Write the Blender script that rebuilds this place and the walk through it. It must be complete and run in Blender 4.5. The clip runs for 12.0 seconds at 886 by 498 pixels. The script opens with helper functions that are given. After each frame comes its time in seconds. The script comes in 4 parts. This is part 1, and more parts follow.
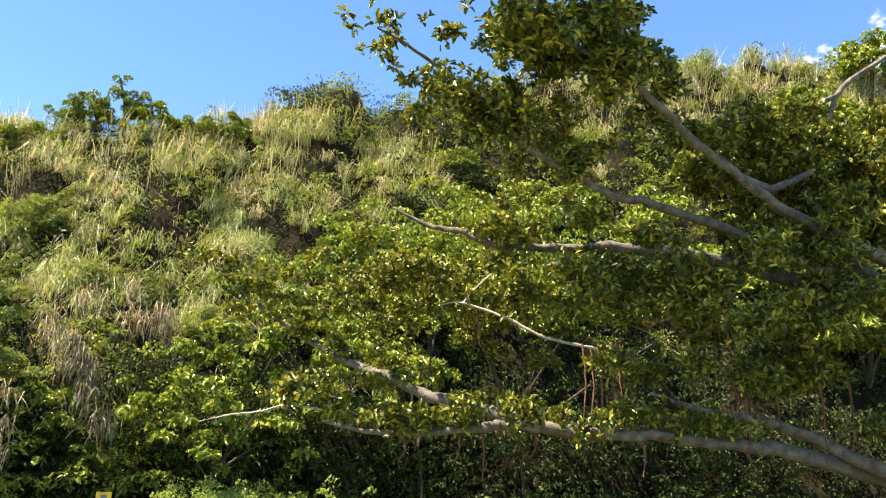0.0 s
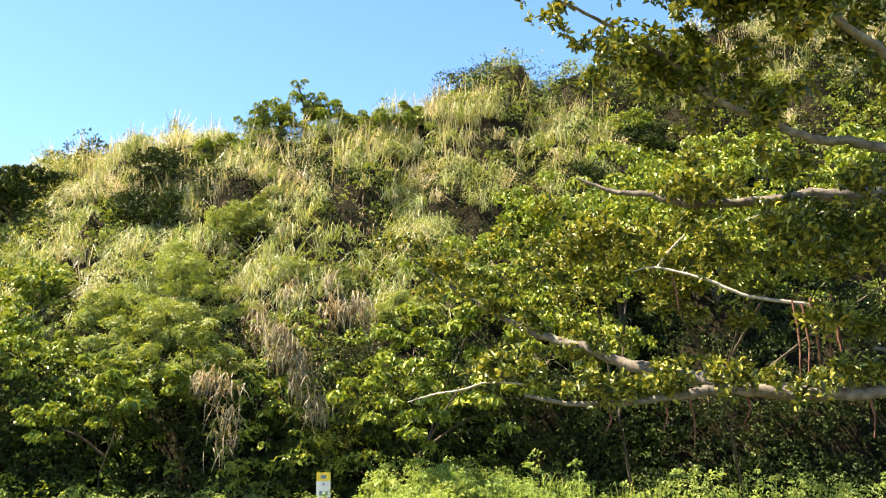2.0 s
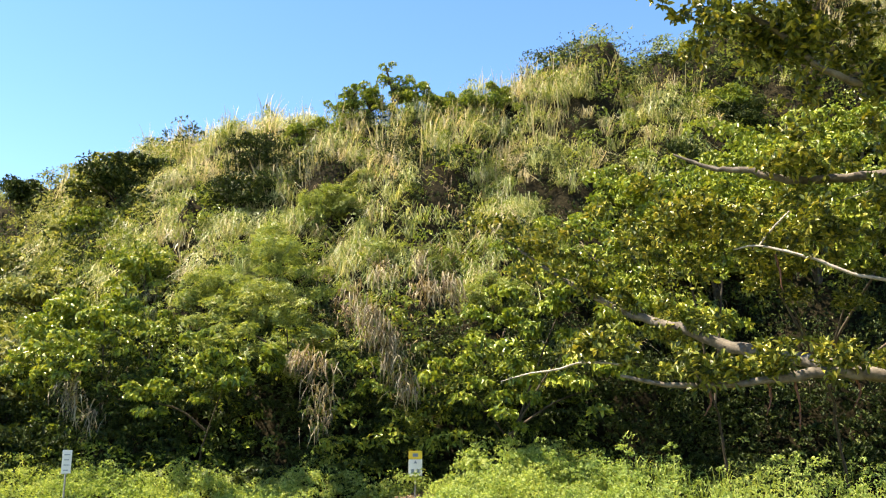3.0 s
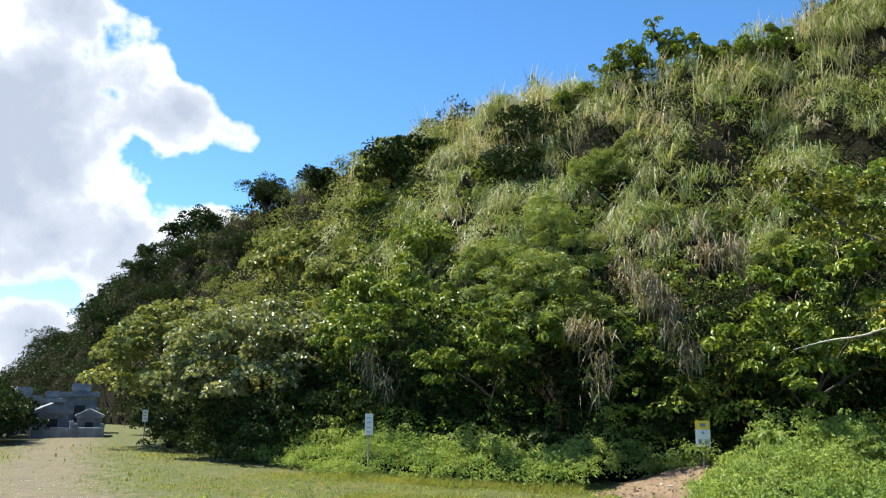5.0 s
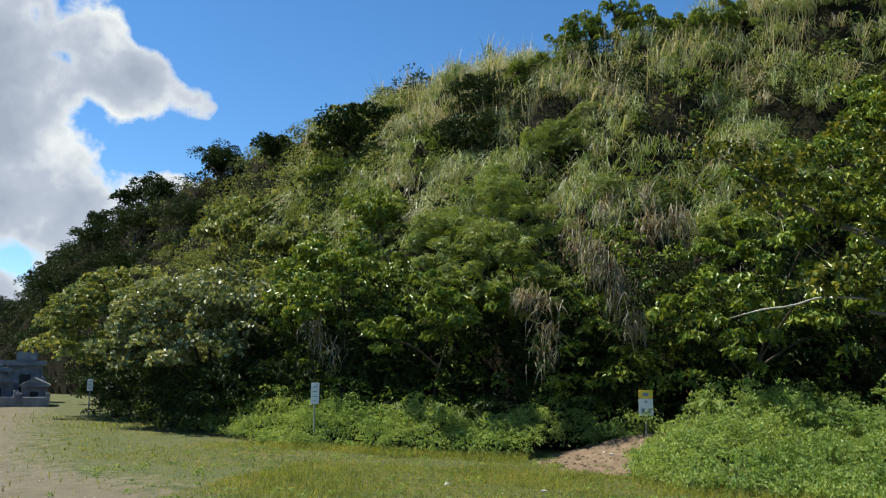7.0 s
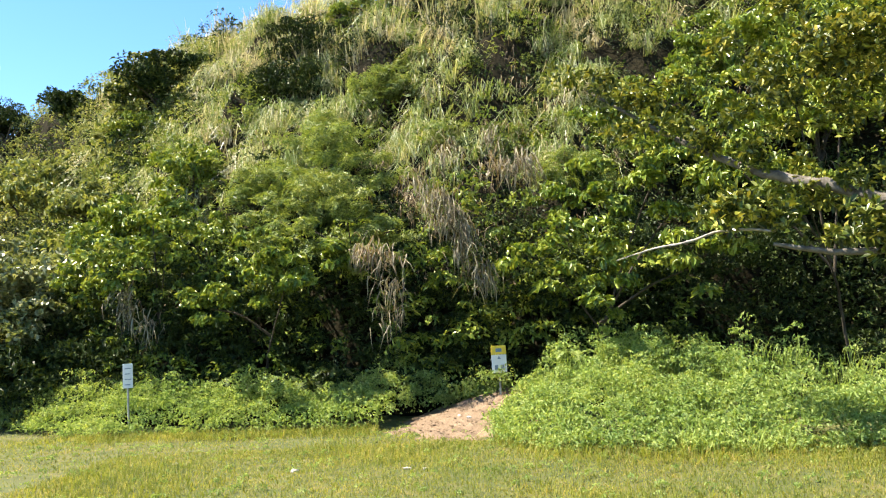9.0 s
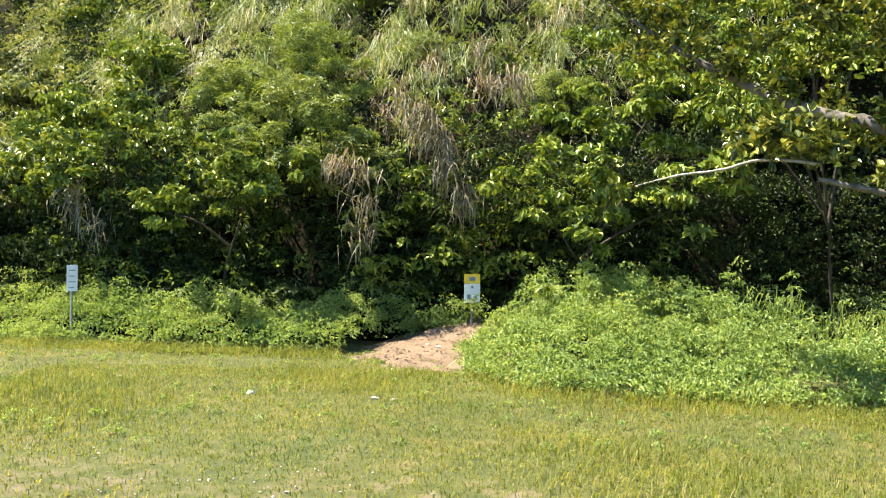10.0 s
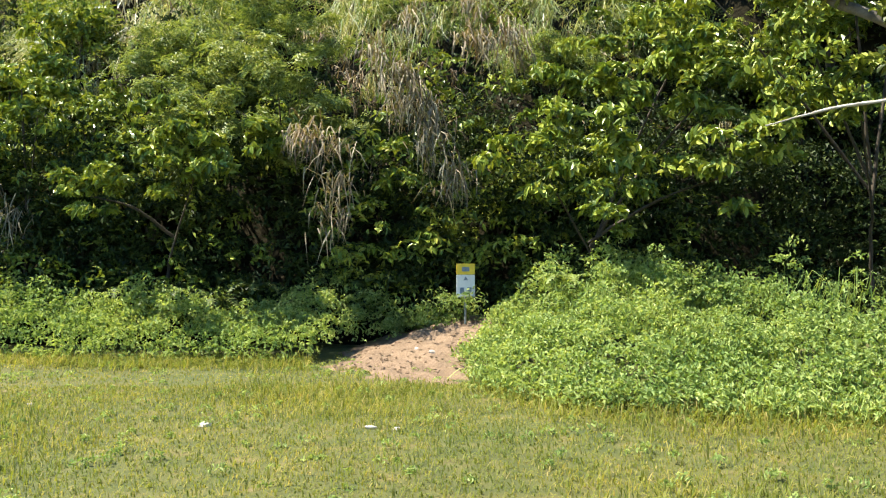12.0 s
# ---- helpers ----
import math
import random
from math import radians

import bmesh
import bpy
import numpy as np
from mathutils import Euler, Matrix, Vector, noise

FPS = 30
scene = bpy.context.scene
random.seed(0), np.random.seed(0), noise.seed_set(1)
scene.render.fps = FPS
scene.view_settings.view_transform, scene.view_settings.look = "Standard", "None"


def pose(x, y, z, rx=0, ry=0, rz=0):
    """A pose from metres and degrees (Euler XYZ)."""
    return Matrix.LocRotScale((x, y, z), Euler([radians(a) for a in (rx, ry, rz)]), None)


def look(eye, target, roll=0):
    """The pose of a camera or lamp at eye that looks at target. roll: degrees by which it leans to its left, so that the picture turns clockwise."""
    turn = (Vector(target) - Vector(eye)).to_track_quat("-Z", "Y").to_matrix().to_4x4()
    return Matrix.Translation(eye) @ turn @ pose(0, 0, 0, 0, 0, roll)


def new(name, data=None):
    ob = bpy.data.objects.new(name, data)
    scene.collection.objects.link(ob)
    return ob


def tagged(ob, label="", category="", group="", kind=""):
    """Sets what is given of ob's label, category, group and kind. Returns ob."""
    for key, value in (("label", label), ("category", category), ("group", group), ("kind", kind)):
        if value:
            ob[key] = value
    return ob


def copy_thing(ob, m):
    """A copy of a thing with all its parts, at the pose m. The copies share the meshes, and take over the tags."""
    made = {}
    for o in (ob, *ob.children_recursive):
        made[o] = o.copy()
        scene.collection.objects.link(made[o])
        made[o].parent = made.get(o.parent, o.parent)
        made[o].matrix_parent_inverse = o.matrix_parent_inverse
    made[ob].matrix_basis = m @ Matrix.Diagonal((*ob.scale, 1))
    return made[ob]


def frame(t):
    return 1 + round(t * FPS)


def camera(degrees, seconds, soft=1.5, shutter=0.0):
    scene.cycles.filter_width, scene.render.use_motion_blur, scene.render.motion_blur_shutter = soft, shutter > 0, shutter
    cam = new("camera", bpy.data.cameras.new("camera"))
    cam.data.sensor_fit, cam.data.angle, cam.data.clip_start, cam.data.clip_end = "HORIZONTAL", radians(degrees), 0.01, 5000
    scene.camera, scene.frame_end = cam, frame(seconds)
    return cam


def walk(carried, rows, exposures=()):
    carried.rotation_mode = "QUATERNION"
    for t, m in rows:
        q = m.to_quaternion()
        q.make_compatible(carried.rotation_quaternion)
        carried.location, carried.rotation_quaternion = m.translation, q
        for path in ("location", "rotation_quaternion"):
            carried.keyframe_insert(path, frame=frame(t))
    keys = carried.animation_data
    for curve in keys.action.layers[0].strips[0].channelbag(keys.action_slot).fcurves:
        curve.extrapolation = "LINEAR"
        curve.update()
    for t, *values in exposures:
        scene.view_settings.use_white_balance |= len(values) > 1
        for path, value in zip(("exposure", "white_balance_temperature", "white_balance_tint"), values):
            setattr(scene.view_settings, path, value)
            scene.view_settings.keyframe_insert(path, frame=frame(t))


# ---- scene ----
# camera and walk: seconds, eye x, y, z, turn to the left, tilt up, lean
PATH = [
    (0.0, 0.00, 0.00, 1.51, -20.92, 15.25, 0.88),
    (0.5, 0.03, 0.01, 1.52, -23.07, 14.78, 0.08),
    (1.0, 0.02, 0.02, 1.54, -19.61, 14.18, -0.86),
    (1.5, -0.06, 0.04, 1.53, -12.80, 13.70, -1.73),
    (2.0, -0.09, 0.06, 1.51, -8.47, 13.58, -1.30),
    (2.5, -0.13, 0.09, 1.52, -5.62, 13.07, -0.94),
    (3.0, -0.17, 0.10, 1.48, -2.49, 12.48, -0.20),
    (3.2, -0.17, 0.12, 1.52, -0.14, 12.02, -0.41),
    (4.8, -0.13, 0.17, 1.51, 14.59, 10.26, 0.34),
    (5.0, -0.13, 0.19, 1.52, 16.44, 10.17, 0.51),
    (5.5, -0.19, 0.21, 1.51, 21.22, 9.79, 0.86),
    (6.0, -0.20, 0.21, 1.51, 22.67, 9.52, 0.38),
    (6.5, -0.07, 0.24, 1.52, 21.57, 9.10, 0.91),
    (7.0, 0.05, 0.39, 1.49, 13.66, 8.27, 0.68),
    (7.5, -0.15, 0.61, 1.50, 5.55, 6.72, -1.32),
    (7.7, -0.24, 0.73, 1.49, 6.36, 6.65, 0.80),
    (9.3, -0.56, 2.04, 1.54, -0.15, 4.19, -4.18),
    (9.5, -0.63, 2.20, 1.49, -2.20, 2.08, -2.99),
    (10.0, -0.77, 2.68, 1.47, -1.29, 0.52, 0.97),
    (10.5, -0.93, 3.19, 1.44, -3.98, -1.03, -2.18),
    (11.0, -1.06, 3.71, 1.44, -2.48, -0.08, -1.05),
    (11.5, -1.19, 4.22, 1.44, -5.14, -2.83, -2.50),
    (12.0, -1.22, 4.76, 1.39, -4.69, 0.03, -0.19)
]


def seat(x, y, z, turn, tilt, lean):
    a, b = radians(turn), radians(tilt)
    return look((x, y, z), (x - math.sin(a) * math.cos(b), y + math.cos(a) * math.cos(b), z + math.sin(b)), lean)


cam = camera(55.56, 12.0, soft=1.2)
walk(cam, [(row[0], seat(*row[1:])) for row in PATH],
     [(0.0, 1.95, 7600, 14), (1.5, 2.25, 7850, 15), (3.0, 1.95, 7800, 14), (4.8, 1.3, 6350, 6), (6.5, 0.6, 6150, 4), (7.1, 0.64, 6200, 5), (7.5, 1.22, 6750, 10), (7.7, 1.34, 6750, 11), (9.4, 1.9, 6800, 11), (12.0, 1.7, 6600, 10)])

# sky and sun
SUN = Vector((-0.53, 0.03, 0.85)).normalized()
world = bpy.data.worlds.new("sky")
scene.world = world
world.use_nodes = True
wn = world.node_tree
sky = wn.nodes.new("ShaderNodeTexSky")
sky.sky_type = "NISHITA"
sky.sun_disc = False
sky.sun_elevation = math.asin(SUN.z)
sky.altitude = 1500
sky.sun_rotation = math.atan2(SUN.x, SUN.y)
sky.air_density, sky.dust_density, sky.ozone_density = 1.0, 0.0, 2.6
deep = wn.nodes.new("ShaderNodeHueSaturation")
deep.inputs["Saturation"].default_value = 1.2
wn.links.new(sky.outputs[0], deep.inputs["Color"])
wn.links.new(deep.outputs[0], wn.nodes["Background"].inputs[0])
wn.nodes["Background"].inputs[1].default_value = 0.105
sun = new("sun", bpy.data.lights.new("sun", "SUN"))
sun.data.energy, sun.data.angle, sun.data.color = 5.0, radians(0.5), (1.0, 0.93, 0.8)
sun.matrix_world = look(SUN * 100, (0, 0, 0))

rng = np.random.default_rng(7)


# ---------------------------------------------------------------- materials
def material(name):
    m = bpy.data.materials.new(name)
    m.use_nodes = True
    return m, m.node_tree.nodes, m.node_tree.links, m.node_tree.nodes["Principled BSDF"]


def ramp(nodes, links, fac, stops):
    r = nodes.new("ShaderNodeValToRGB")
    while len(r.color_ramp.elements) < len(stops):
        r.color_ramp.elements.new(0.5)
    for e, (p, c) in zip(r.color_ramp.elements, stops):
        e.position, e.color = p, (*c, 1)
    links.new(fac, r.inputs[0])
    return r.outputs[0]


def mixed(nodes, links, fac, a, b, how="MIX"):
    m = nodes.new("ShaderNodeMix")
    m.data_type, m.blend_type = "RGBA", how
    for s, v in ((m.inputs[0], fac), (m.inputs[6], a), (m.inputs[7], b)):
        if isinstance(v, (int, float)):
            s.default_value = v
        elif isinstance(v, tuple):
            s.default_value = (*v, 1)
        else:
            links.new(v, s)
    return m.outputs[2]


def noise_tex(nodes, links, scale, detail=4.0, rough=0.55, coords="Object"):
    tc = nodes.new("ShaderNodeTexCoord")
    n = nodes.new("ShaderNodeTexNoise")
    n.inputs["Scale"].default_value, n.inputs["Detail"].default_value, n.inputs["Roughness"].default_value = scale, detail, rough
    links.new(tc.outputs[coords], n.inputs["Vector"])
    return n.outputs["Fac"]


def bump(nodes, links, height, strength, distance, shader):
    b = nodes.new("ShaderNodeBump")
    b.inputs["Strength"].default_value, b.inputs["Distance"].default_value = strength, distance
    links.new(height, b.inputs["Height"])
    links.new(b.outputs[0], shader.inputs["Normal"])


def leaf_material(name, stops, gloss=0.45, thin=0.25, patch=0.75, shine=0.42):
    """Leaves: one tone a leaf, patches of growth, light through the blade."""
    m, n, l, p = material(name)
    geo = n.new("ShaderNodeNewGeometry")
    tone = ramp(n, l, geo.outputs["Random Per Island"], stops)
    big = noise_tex(n, l, 0.8, 3.0)
    warm = ramp(n, l, big, [(0.35, (0.72, 0.8, 0.7)), (0.7, (1.2, 1.1, 0.95))])
    col = mixed(n, l, patch, tone, warm, "MULTIPLY")
    l.new(col, p.inputs["Base Color"])
    p.inputs["Roughness"].default_value = gloss
    p.inputs["Specular IOR Level"].default_value = shine
    t = n.new("ShaderNodeBsdfTranslucent")
    l.new(mixed(n, l, 1.0, col, (1.25, 1.15, 0.5), "MULTIPLY"), t.inputs["Color"])
    s = n.new("ShaderNodeMixShader")
    s.inputs[0].default_value = thin
    l.new(p.outputs[0], s.inputs[1]), l.new(t.outputs[0], s.inputs[2])
    l.new(s.outputs[0], n["Material Output"].inputs[0])
    return m


LEAF_BRIGHT = leaf_material("glossy_leaf", [(0.0, (0.055, 0.096, 0.018)), (0.4, (0.160, 0.226, 0.034)), (0.85, (0.300, 0.350, 0.060)), (1.0, (0.370, 0.385, 0.090))], 0.36, 0.2, 0.75, 0.36)
LEAF_FICUS = leaf_material("banyan_leaf", [(0.0, (0.024, 0.040, 0.008)), (0.45, (0.085, 0.112, 0.018)), (0.8, (0.250, 0.262, 0.046)), (1.0, (0.420, 0.370, 0.090))], 0.34, 0.16, 0.75, 0.35)
# for dark-leaved plants, and for leaves whose shade is put into the colour
LEAF_DARK_AND_SHADED = leaf_material("dark_and_shaded_leaf", [(0.0, (0.012, 0.023, 0.007)), (0.6, (0.034, 0.057, 0.014)), (1.0, (0.085, 0.110, 0.030))], 0.55, 0.12, 0.75, 0.2)
LEAF_FEATHER = leaf_material("feathery_leaf", [(0.0, (0.090, 0.140, 0.036)), (0.5, (0.192, 0.255, 0.066)), (1.0, (0.345, 0.385, 0.130))], 0.5, 0.32)
LEAF_OLIVE = leaf_material("olive_leaf", [(0.0, (0.084, 0.119, 0.035)), (0.5, (0.205, 0.232, 0.073)), (1.0, (0.367, 0.373, 0.154))], 0.5, 0.28, 0.75, 0.3)
LEAF_PALE = leaf_material("pale_leaf", [(0.0, (0.095, 0.122, 0.052)), (0.6, (0.210, 0.235, 0.112)), (1.0, (0.370, 0.375, 0.240))], 0.42, 0.28)
LEAF_HERB = leaf_material("herb_leaf", [(0.0, (0.142, 0.226, 0.066)), (0.5, (0.266, 0.365, 0.110)), (1.0, (0.413, 0.487, 0.193))], 0.55, 0.38, 0.75, 0.3)
LEAF_FERN = leaf_material("fern_leaf", [(0.0, (0.050, 0.082, 0.022)), (1.0, (0.120, 0.155, 0.043))], 0.6, 0.3)
REED = leaf_material("silver_grass", [(0.0, (0.131, 0.190, 0.062)), (0.45, (0.273, 0.328, 0.138)), (0.8, (0.437, 0.443, 0.262)), (1.0, (0.677, 0.655, 0.552))], 0.38, 0.35)
REED_DRY = leaf_material("dry_silver_grass", [(0.0, (0.227, 0.209, 0.140)), (0.5, (0.421, 0.380, 0.306)), (1.0, (0.713, 0.650, 0.573))], 0.4, 0.35)
STRAW = leaf_material("dead_grass", [(0.0, (0.112, 0.080, 0.050)), (0.5, (0.224, 0.184, 0.124)), (1.0, (0.368, 0.324, 0.240))], 0.6, 0.25)
STRAW_OLD = leaf_material("old_dead_grass", [(0.0, (0.07, 0.045, 0.026)), (0.5, (0.18, 0.13, 0.08)), (1.0, (0.36, 0.28, 0.19))], 0.7, 0.2)
TURF = leaf_material("turf_blade", [(0.0, (0.13, 0.17, 0.036)), (0.5, (0.22, 0.255, 0.055)), (0.85, (0.31, 0.30, 0.085)), (1.0, (0.42, 0.36, 0.17))], 0.6, 0.5, 0.75, 0.2)

# soil near black, so the shade in gaps between plants is in its colour
SOIL, n_, l_, p_ = material("shaded_hill_soil")
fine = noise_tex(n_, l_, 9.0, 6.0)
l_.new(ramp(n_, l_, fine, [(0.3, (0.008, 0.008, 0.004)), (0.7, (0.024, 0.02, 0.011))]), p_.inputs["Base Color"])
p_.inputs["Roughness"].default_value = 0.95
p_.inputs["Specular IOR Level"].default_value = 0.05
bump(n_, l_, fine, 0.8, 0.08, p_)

GROUND, n_, l_, p_ = material("lawn_and_track")
at = n_.new("ShaderNodeAttribute")
at.attribute_name = "track"
wide, mid_, fine = noise_tex(n_, l_, 0.5, 4), noise_tex(n_, l_, 4.0, 6), noise_tex(n_, l_, 60.0, 6, 0.7)
green = mixed(n_, l_, 1.0, ramp(n_, l_, mid_, [(0.3, (0.045, 0.06, 0.013)), (0.55, (0.08, 0.086, 0.02)), (0.75, (0.14, 0.115, 0.045))]),
              ramp(n_, l_, wide, [(0.3, (0.85, 0.95, 0.8)), (0.7, (1.2, 1.05, 0.9))]), "MULTIPLY")
grit = mixed(n_, l_, 1.0, ramp(n_, l_, fine, [(0.3, (0.09, 0.073, 0.045)), (0.55, (0.155, 0.13, 0.083)), (0.78, (0.31, 0.28, 0.215))]),
             ramp(n_, l_, mid_, [(0.3, (0.75, 0.72, 0.66)), (0.7, (1.1, 1.06, 1.0))]), "MULTIPLY")
edge = n_.new("ShaderNodeMath")
edge.operation = "MULTIPLY_ADD"
l_.new(mid_, edge.inputs[0])
edge.inputs[1].default_value = 2.0
sub = n_.new("ShaderNodeMath")
sub.operation = "SUBTRACT"
l_.new(at.outputs["Fac"], edge.inputs[2])
l_.new(edge.outputs[0], sub.inputs[0])
sub.inputs[1].default_value = 1.28
sharp = ramp(n_, l_, sub.outputs[0], [(0.12, (0, 0, 0)), (0.55, (0.9, 0.9, 0.9))])
l_.new(mixed(n_, l_, sharp, green, grit), p_.inputs["Base Color"])
p_.inputs["Roughness"].default_value = 0.95
bump(n_, l_, fine, 0.5, 0.02, p_)

DIRT, n_, l_, p_ = material("bare_earth")
fine, mid_ = noise_tex(n_, l_, 40.0, 8, 0.7), noise_tex(n_, l_, 5.0, 4)
l_.new(mixed(n_, l_, 1.0, ramp(n_, l_, fine, [(0.3, (0.14, 0.097, 0.06)), (0.6, (0.25, 0.18, 0.115)), (0.8, (0.4, 0.335, 0.25))]),
             ramp(n_, l_, mid_, [(0.3, (0.8, 0.75, 0.7)), (0.7, (1.1, 1.05, 1.0))]), "MULTIPLY"), p_.inputs["Base Color"])
p_.inputs["Roughness"].default_value = 0.95
bump(n_, l_, fine, 0.9, 0.03, p_)


def rough_material(name, low, high, scale, roughness=0.85, relief=0.01, metal=0.0):
    m, n, l, p = material(name)
    f, g = noise_tex(n, l, scale, 7, 0.65), noise_tex(n, l, scale * 0.12, 3)
    l.new(mixed(n, l, 0.7, ramp(n, l, f, [(0.3, low), (0.7, high)]), ramp(n, l, g, [(0.3, (0.7, 0.7, 0.68)), (0.7, (1.1, 1.1, 1.1))]), "MULTIPLY"), p.inputs["Base Color"])
    p.inputs["Roughness"].default_value, p.inputs["Metallic"].default_value = roughness, metal
    bump(n, l, f, 0.6, relief, p)
    return m


BARK = rough_material("grey_bark", (0.035, 0.029, 0.022), (0.2, 0.175, 0.14), 11.0, 0.85, 0.015)
STEM = rough_material("brown_stem", (0.03, 0.023, 0.016), (0.085, 0.066, 0.045), 20.0)
DEADWOOD = rough_material("bleached_wood", (0.2, 0.175, 0.145), (0.45, 0.41, 0.35), 25.0)
ROOT = rough_material("red_aerial_root", (0.07, 0.03, 0.017), (0.2, 0.085, 0.05), 30.0)
CONCRETE = rough_material("weathered_concrete", (0.13, 0.14, 0.16), (0.3, 0.31, 0.33), 3.0)
SHED_WALL = rough_material("shed_wall_paint", (0.1, 0.11, 0.13), (0.18, 0.195, 0.22), 2.0, 0.7, 0.003)
SHED_ROOF = rough_material("grey_roof_sheet", (0.12, 0.13, 0.14), (0.25, 0.26, 0.27), 3.0, 0.6)
DARK_OPENING = rough_material("dark_opening_and_slab", (0.02, 0.02, 0.02), (0.05, 0.045, 0.04), 6.0)
WHITE_PAINT = rough_material("white_sign_paint", (0.68, 0.69, 0.7), (0.82, 0.82, 0.82), 6.0, 0.45, 0.001)
YELLOW_PAINT = rough_material("yellow_sign_paint", (0.72, 0.5, 0.03), (0.85, 0.62, 0.05), 8.0, 0.45, 0.001)
PRINT = rough_material("grey_blue_print", (0.12, 0.16, 0.22), (0.22, 0.27, 0.35), 30.0, 0.5, 0.0005)
RED_PLASTIC = rough_material("red_plastic", (0.5, 0.03, 0.02), (0.65, 0.06, 0.03), 8.0, 0.45, 0.001)
STEEL = rough_material("grey_steel", (0.25, 0.25, 0.25), (0.4, 0.4, 0.4), 20.0, 0.5, 0.001, 0.6)
STONE = rough_material("pale_limestone", (0.3, 0.27, 0.21), (0.62, 0.58, 0.5), 18.0, 0.9, 0.01)


# ---------------------------------------------------------------- mesh helpers
def soup(name, verts, faces, mat, smooth=False):
    """A mesh object data block from arrays; faces all with the same count of corners."""
    me = bpy.data.meshes.new(name)
    k = faces.shape[1]
    me.vertices.add(len(verts)), me.loops.add(faces.size), me.polygons.add(len(faces))
    me.vertices.foreach_set("co", np.ascontiguousarray(verts, np.float32).ravel())
    me.loops.foreach_set("vertex_index", np.ascontiguousarray(faces, np.int32).ravel())
    me.polygons.foreach_set("loop_start", np.arange(0, faces.size, k, dtype=np.int32))
    me.polygons.foreach_set("use_smooth", np.full(len(faces), smooth))
    me.update(calc_edges=True)
    me.materials.append(mat)
    return me


def part(name, bm, mat, parent, label=""):
    """Links a bmesh or mesh as one object under a thing."""
    if isinstance(bm, bmesh.types.BMesh):
        me = bpy.data.meshes.new(name)
        bm.to_mesh(me)
        bm.free()
        me.materials.append(mat)
    else:
        me = bm
    ob = new(name, me)
    ob.parent = parent
    return tagged(ob, label)


def unit(v):
    return v / np.maximum(np.linalg.norm(v, axis=-1, keepdims=True), 1e-9)


def scatter(count):
    return unit(rng.normal(size=(count, 3)))


def leaves(centre, axis, face, length, width, fold=0.25, pointed=True):
    """Folded leaf blades: base, two flanks, tip, two triangles each side of the midrib."""
    axis = unit(axis)
    side = unit(np.cross(axis, face))
    up = np.cross(side, axis)
    length, width = np.broadcast_to(length, len(centre))[:, None], np.broadcast_to(width, len(centre))[:, None]
    a = centre - axis * length * 0.5
    m = centre + up * width * 0.1
    b = centre + axis * length * 0.5 - up * length * 0.12
    s, t = side * width * 0.5, up * width * fold
    v = np.stack([a, m - s + t, b, m + s + t], 1).reshape(-1, 3)
    i = np.arange(len(centre))[:, None, None] * 4
    f = (np.array([[0, 1, 2], [0, 2, 3]])[None] + i).reshape(-1, 3)
    return v, f


def broad_leaves(centre, axis, face, length, width, fold=0.2):
    """Larger leaves with a rounded outline: six corners, four triangles."""
    axis = unit(axis)
    side = unit(np.cross(axis, face))
    up = np.cross(side, axis)
    length, width = np.broadcast_to(length, len(centre))[:, None], np.broadcast_to(width, len(centre))[:, None]
    a, b = centre - axis * length * 0.5, centre + axis * length * 0.5 - up * length * 0.15
    p, q = centre - axis * length * 0.16, centre + axis * length * 0.22 - up * length * 0.03
    s, t = side * width * 0.5, up * width * fold
    v = np.stack([a, p - s + t, q - s * 0.86 + t, b, q + s * 0.86 + t, p + s + t], 1).reshape(-1, 3)
    i = np.arange(len(centre))[:, None, None] * 6
    f = (np.array([[0, 1, 2], [0, 2, 3], [0, 3, 4], [0, 4, 5]])[None] + i).reshape(-1, 3)
    return v, f


def blades(base, lean, length, width, droop):
    """Grass blades that rise, bend over and taper: three triangles each."""
    lean = unit(lean)
    flat = unit(np.cross(lean, np.array([0.0, 0.0, 1.0])) + 1e-4)
    turn = rng.uniform(-0.6, 0.6, (len(base), 1))
    flat = unit(flat + turn * lean)
    length, width, droop = (np.broadcast_to(x, len(base))[:, None] for x in (length, width, droop))
    out = lean * np.array([1, 1, 0.0])
    m = base + lean * length * 0.55
    t = m + lean * length * 0.35 + out * length * droop * 0.5 - np.array([0, 0, 1.0]) * length * droop * 0.55
    w = flat * width * 0.5
    v = np.stack([base - w, base + w, m + w * 0.8, m - w * 0.8, t], 1).reshape(-1, 3)
    i = np.arange(len(base))[:, None, None] * 5
    f = (np.array([[0, 1, 2], [0, 2, 3], [3, 2, 4]])[None] + i).reshape(-1, 3)
    return v, f


def merge(*pairs):
    vs, fs, at_ = [], [], 0
    for v, f in pairs:
        vs.append(v), fs.append(f + at_)
        at_ += len(v)
    return np.concatenate(vs), np.concatenate(fs)


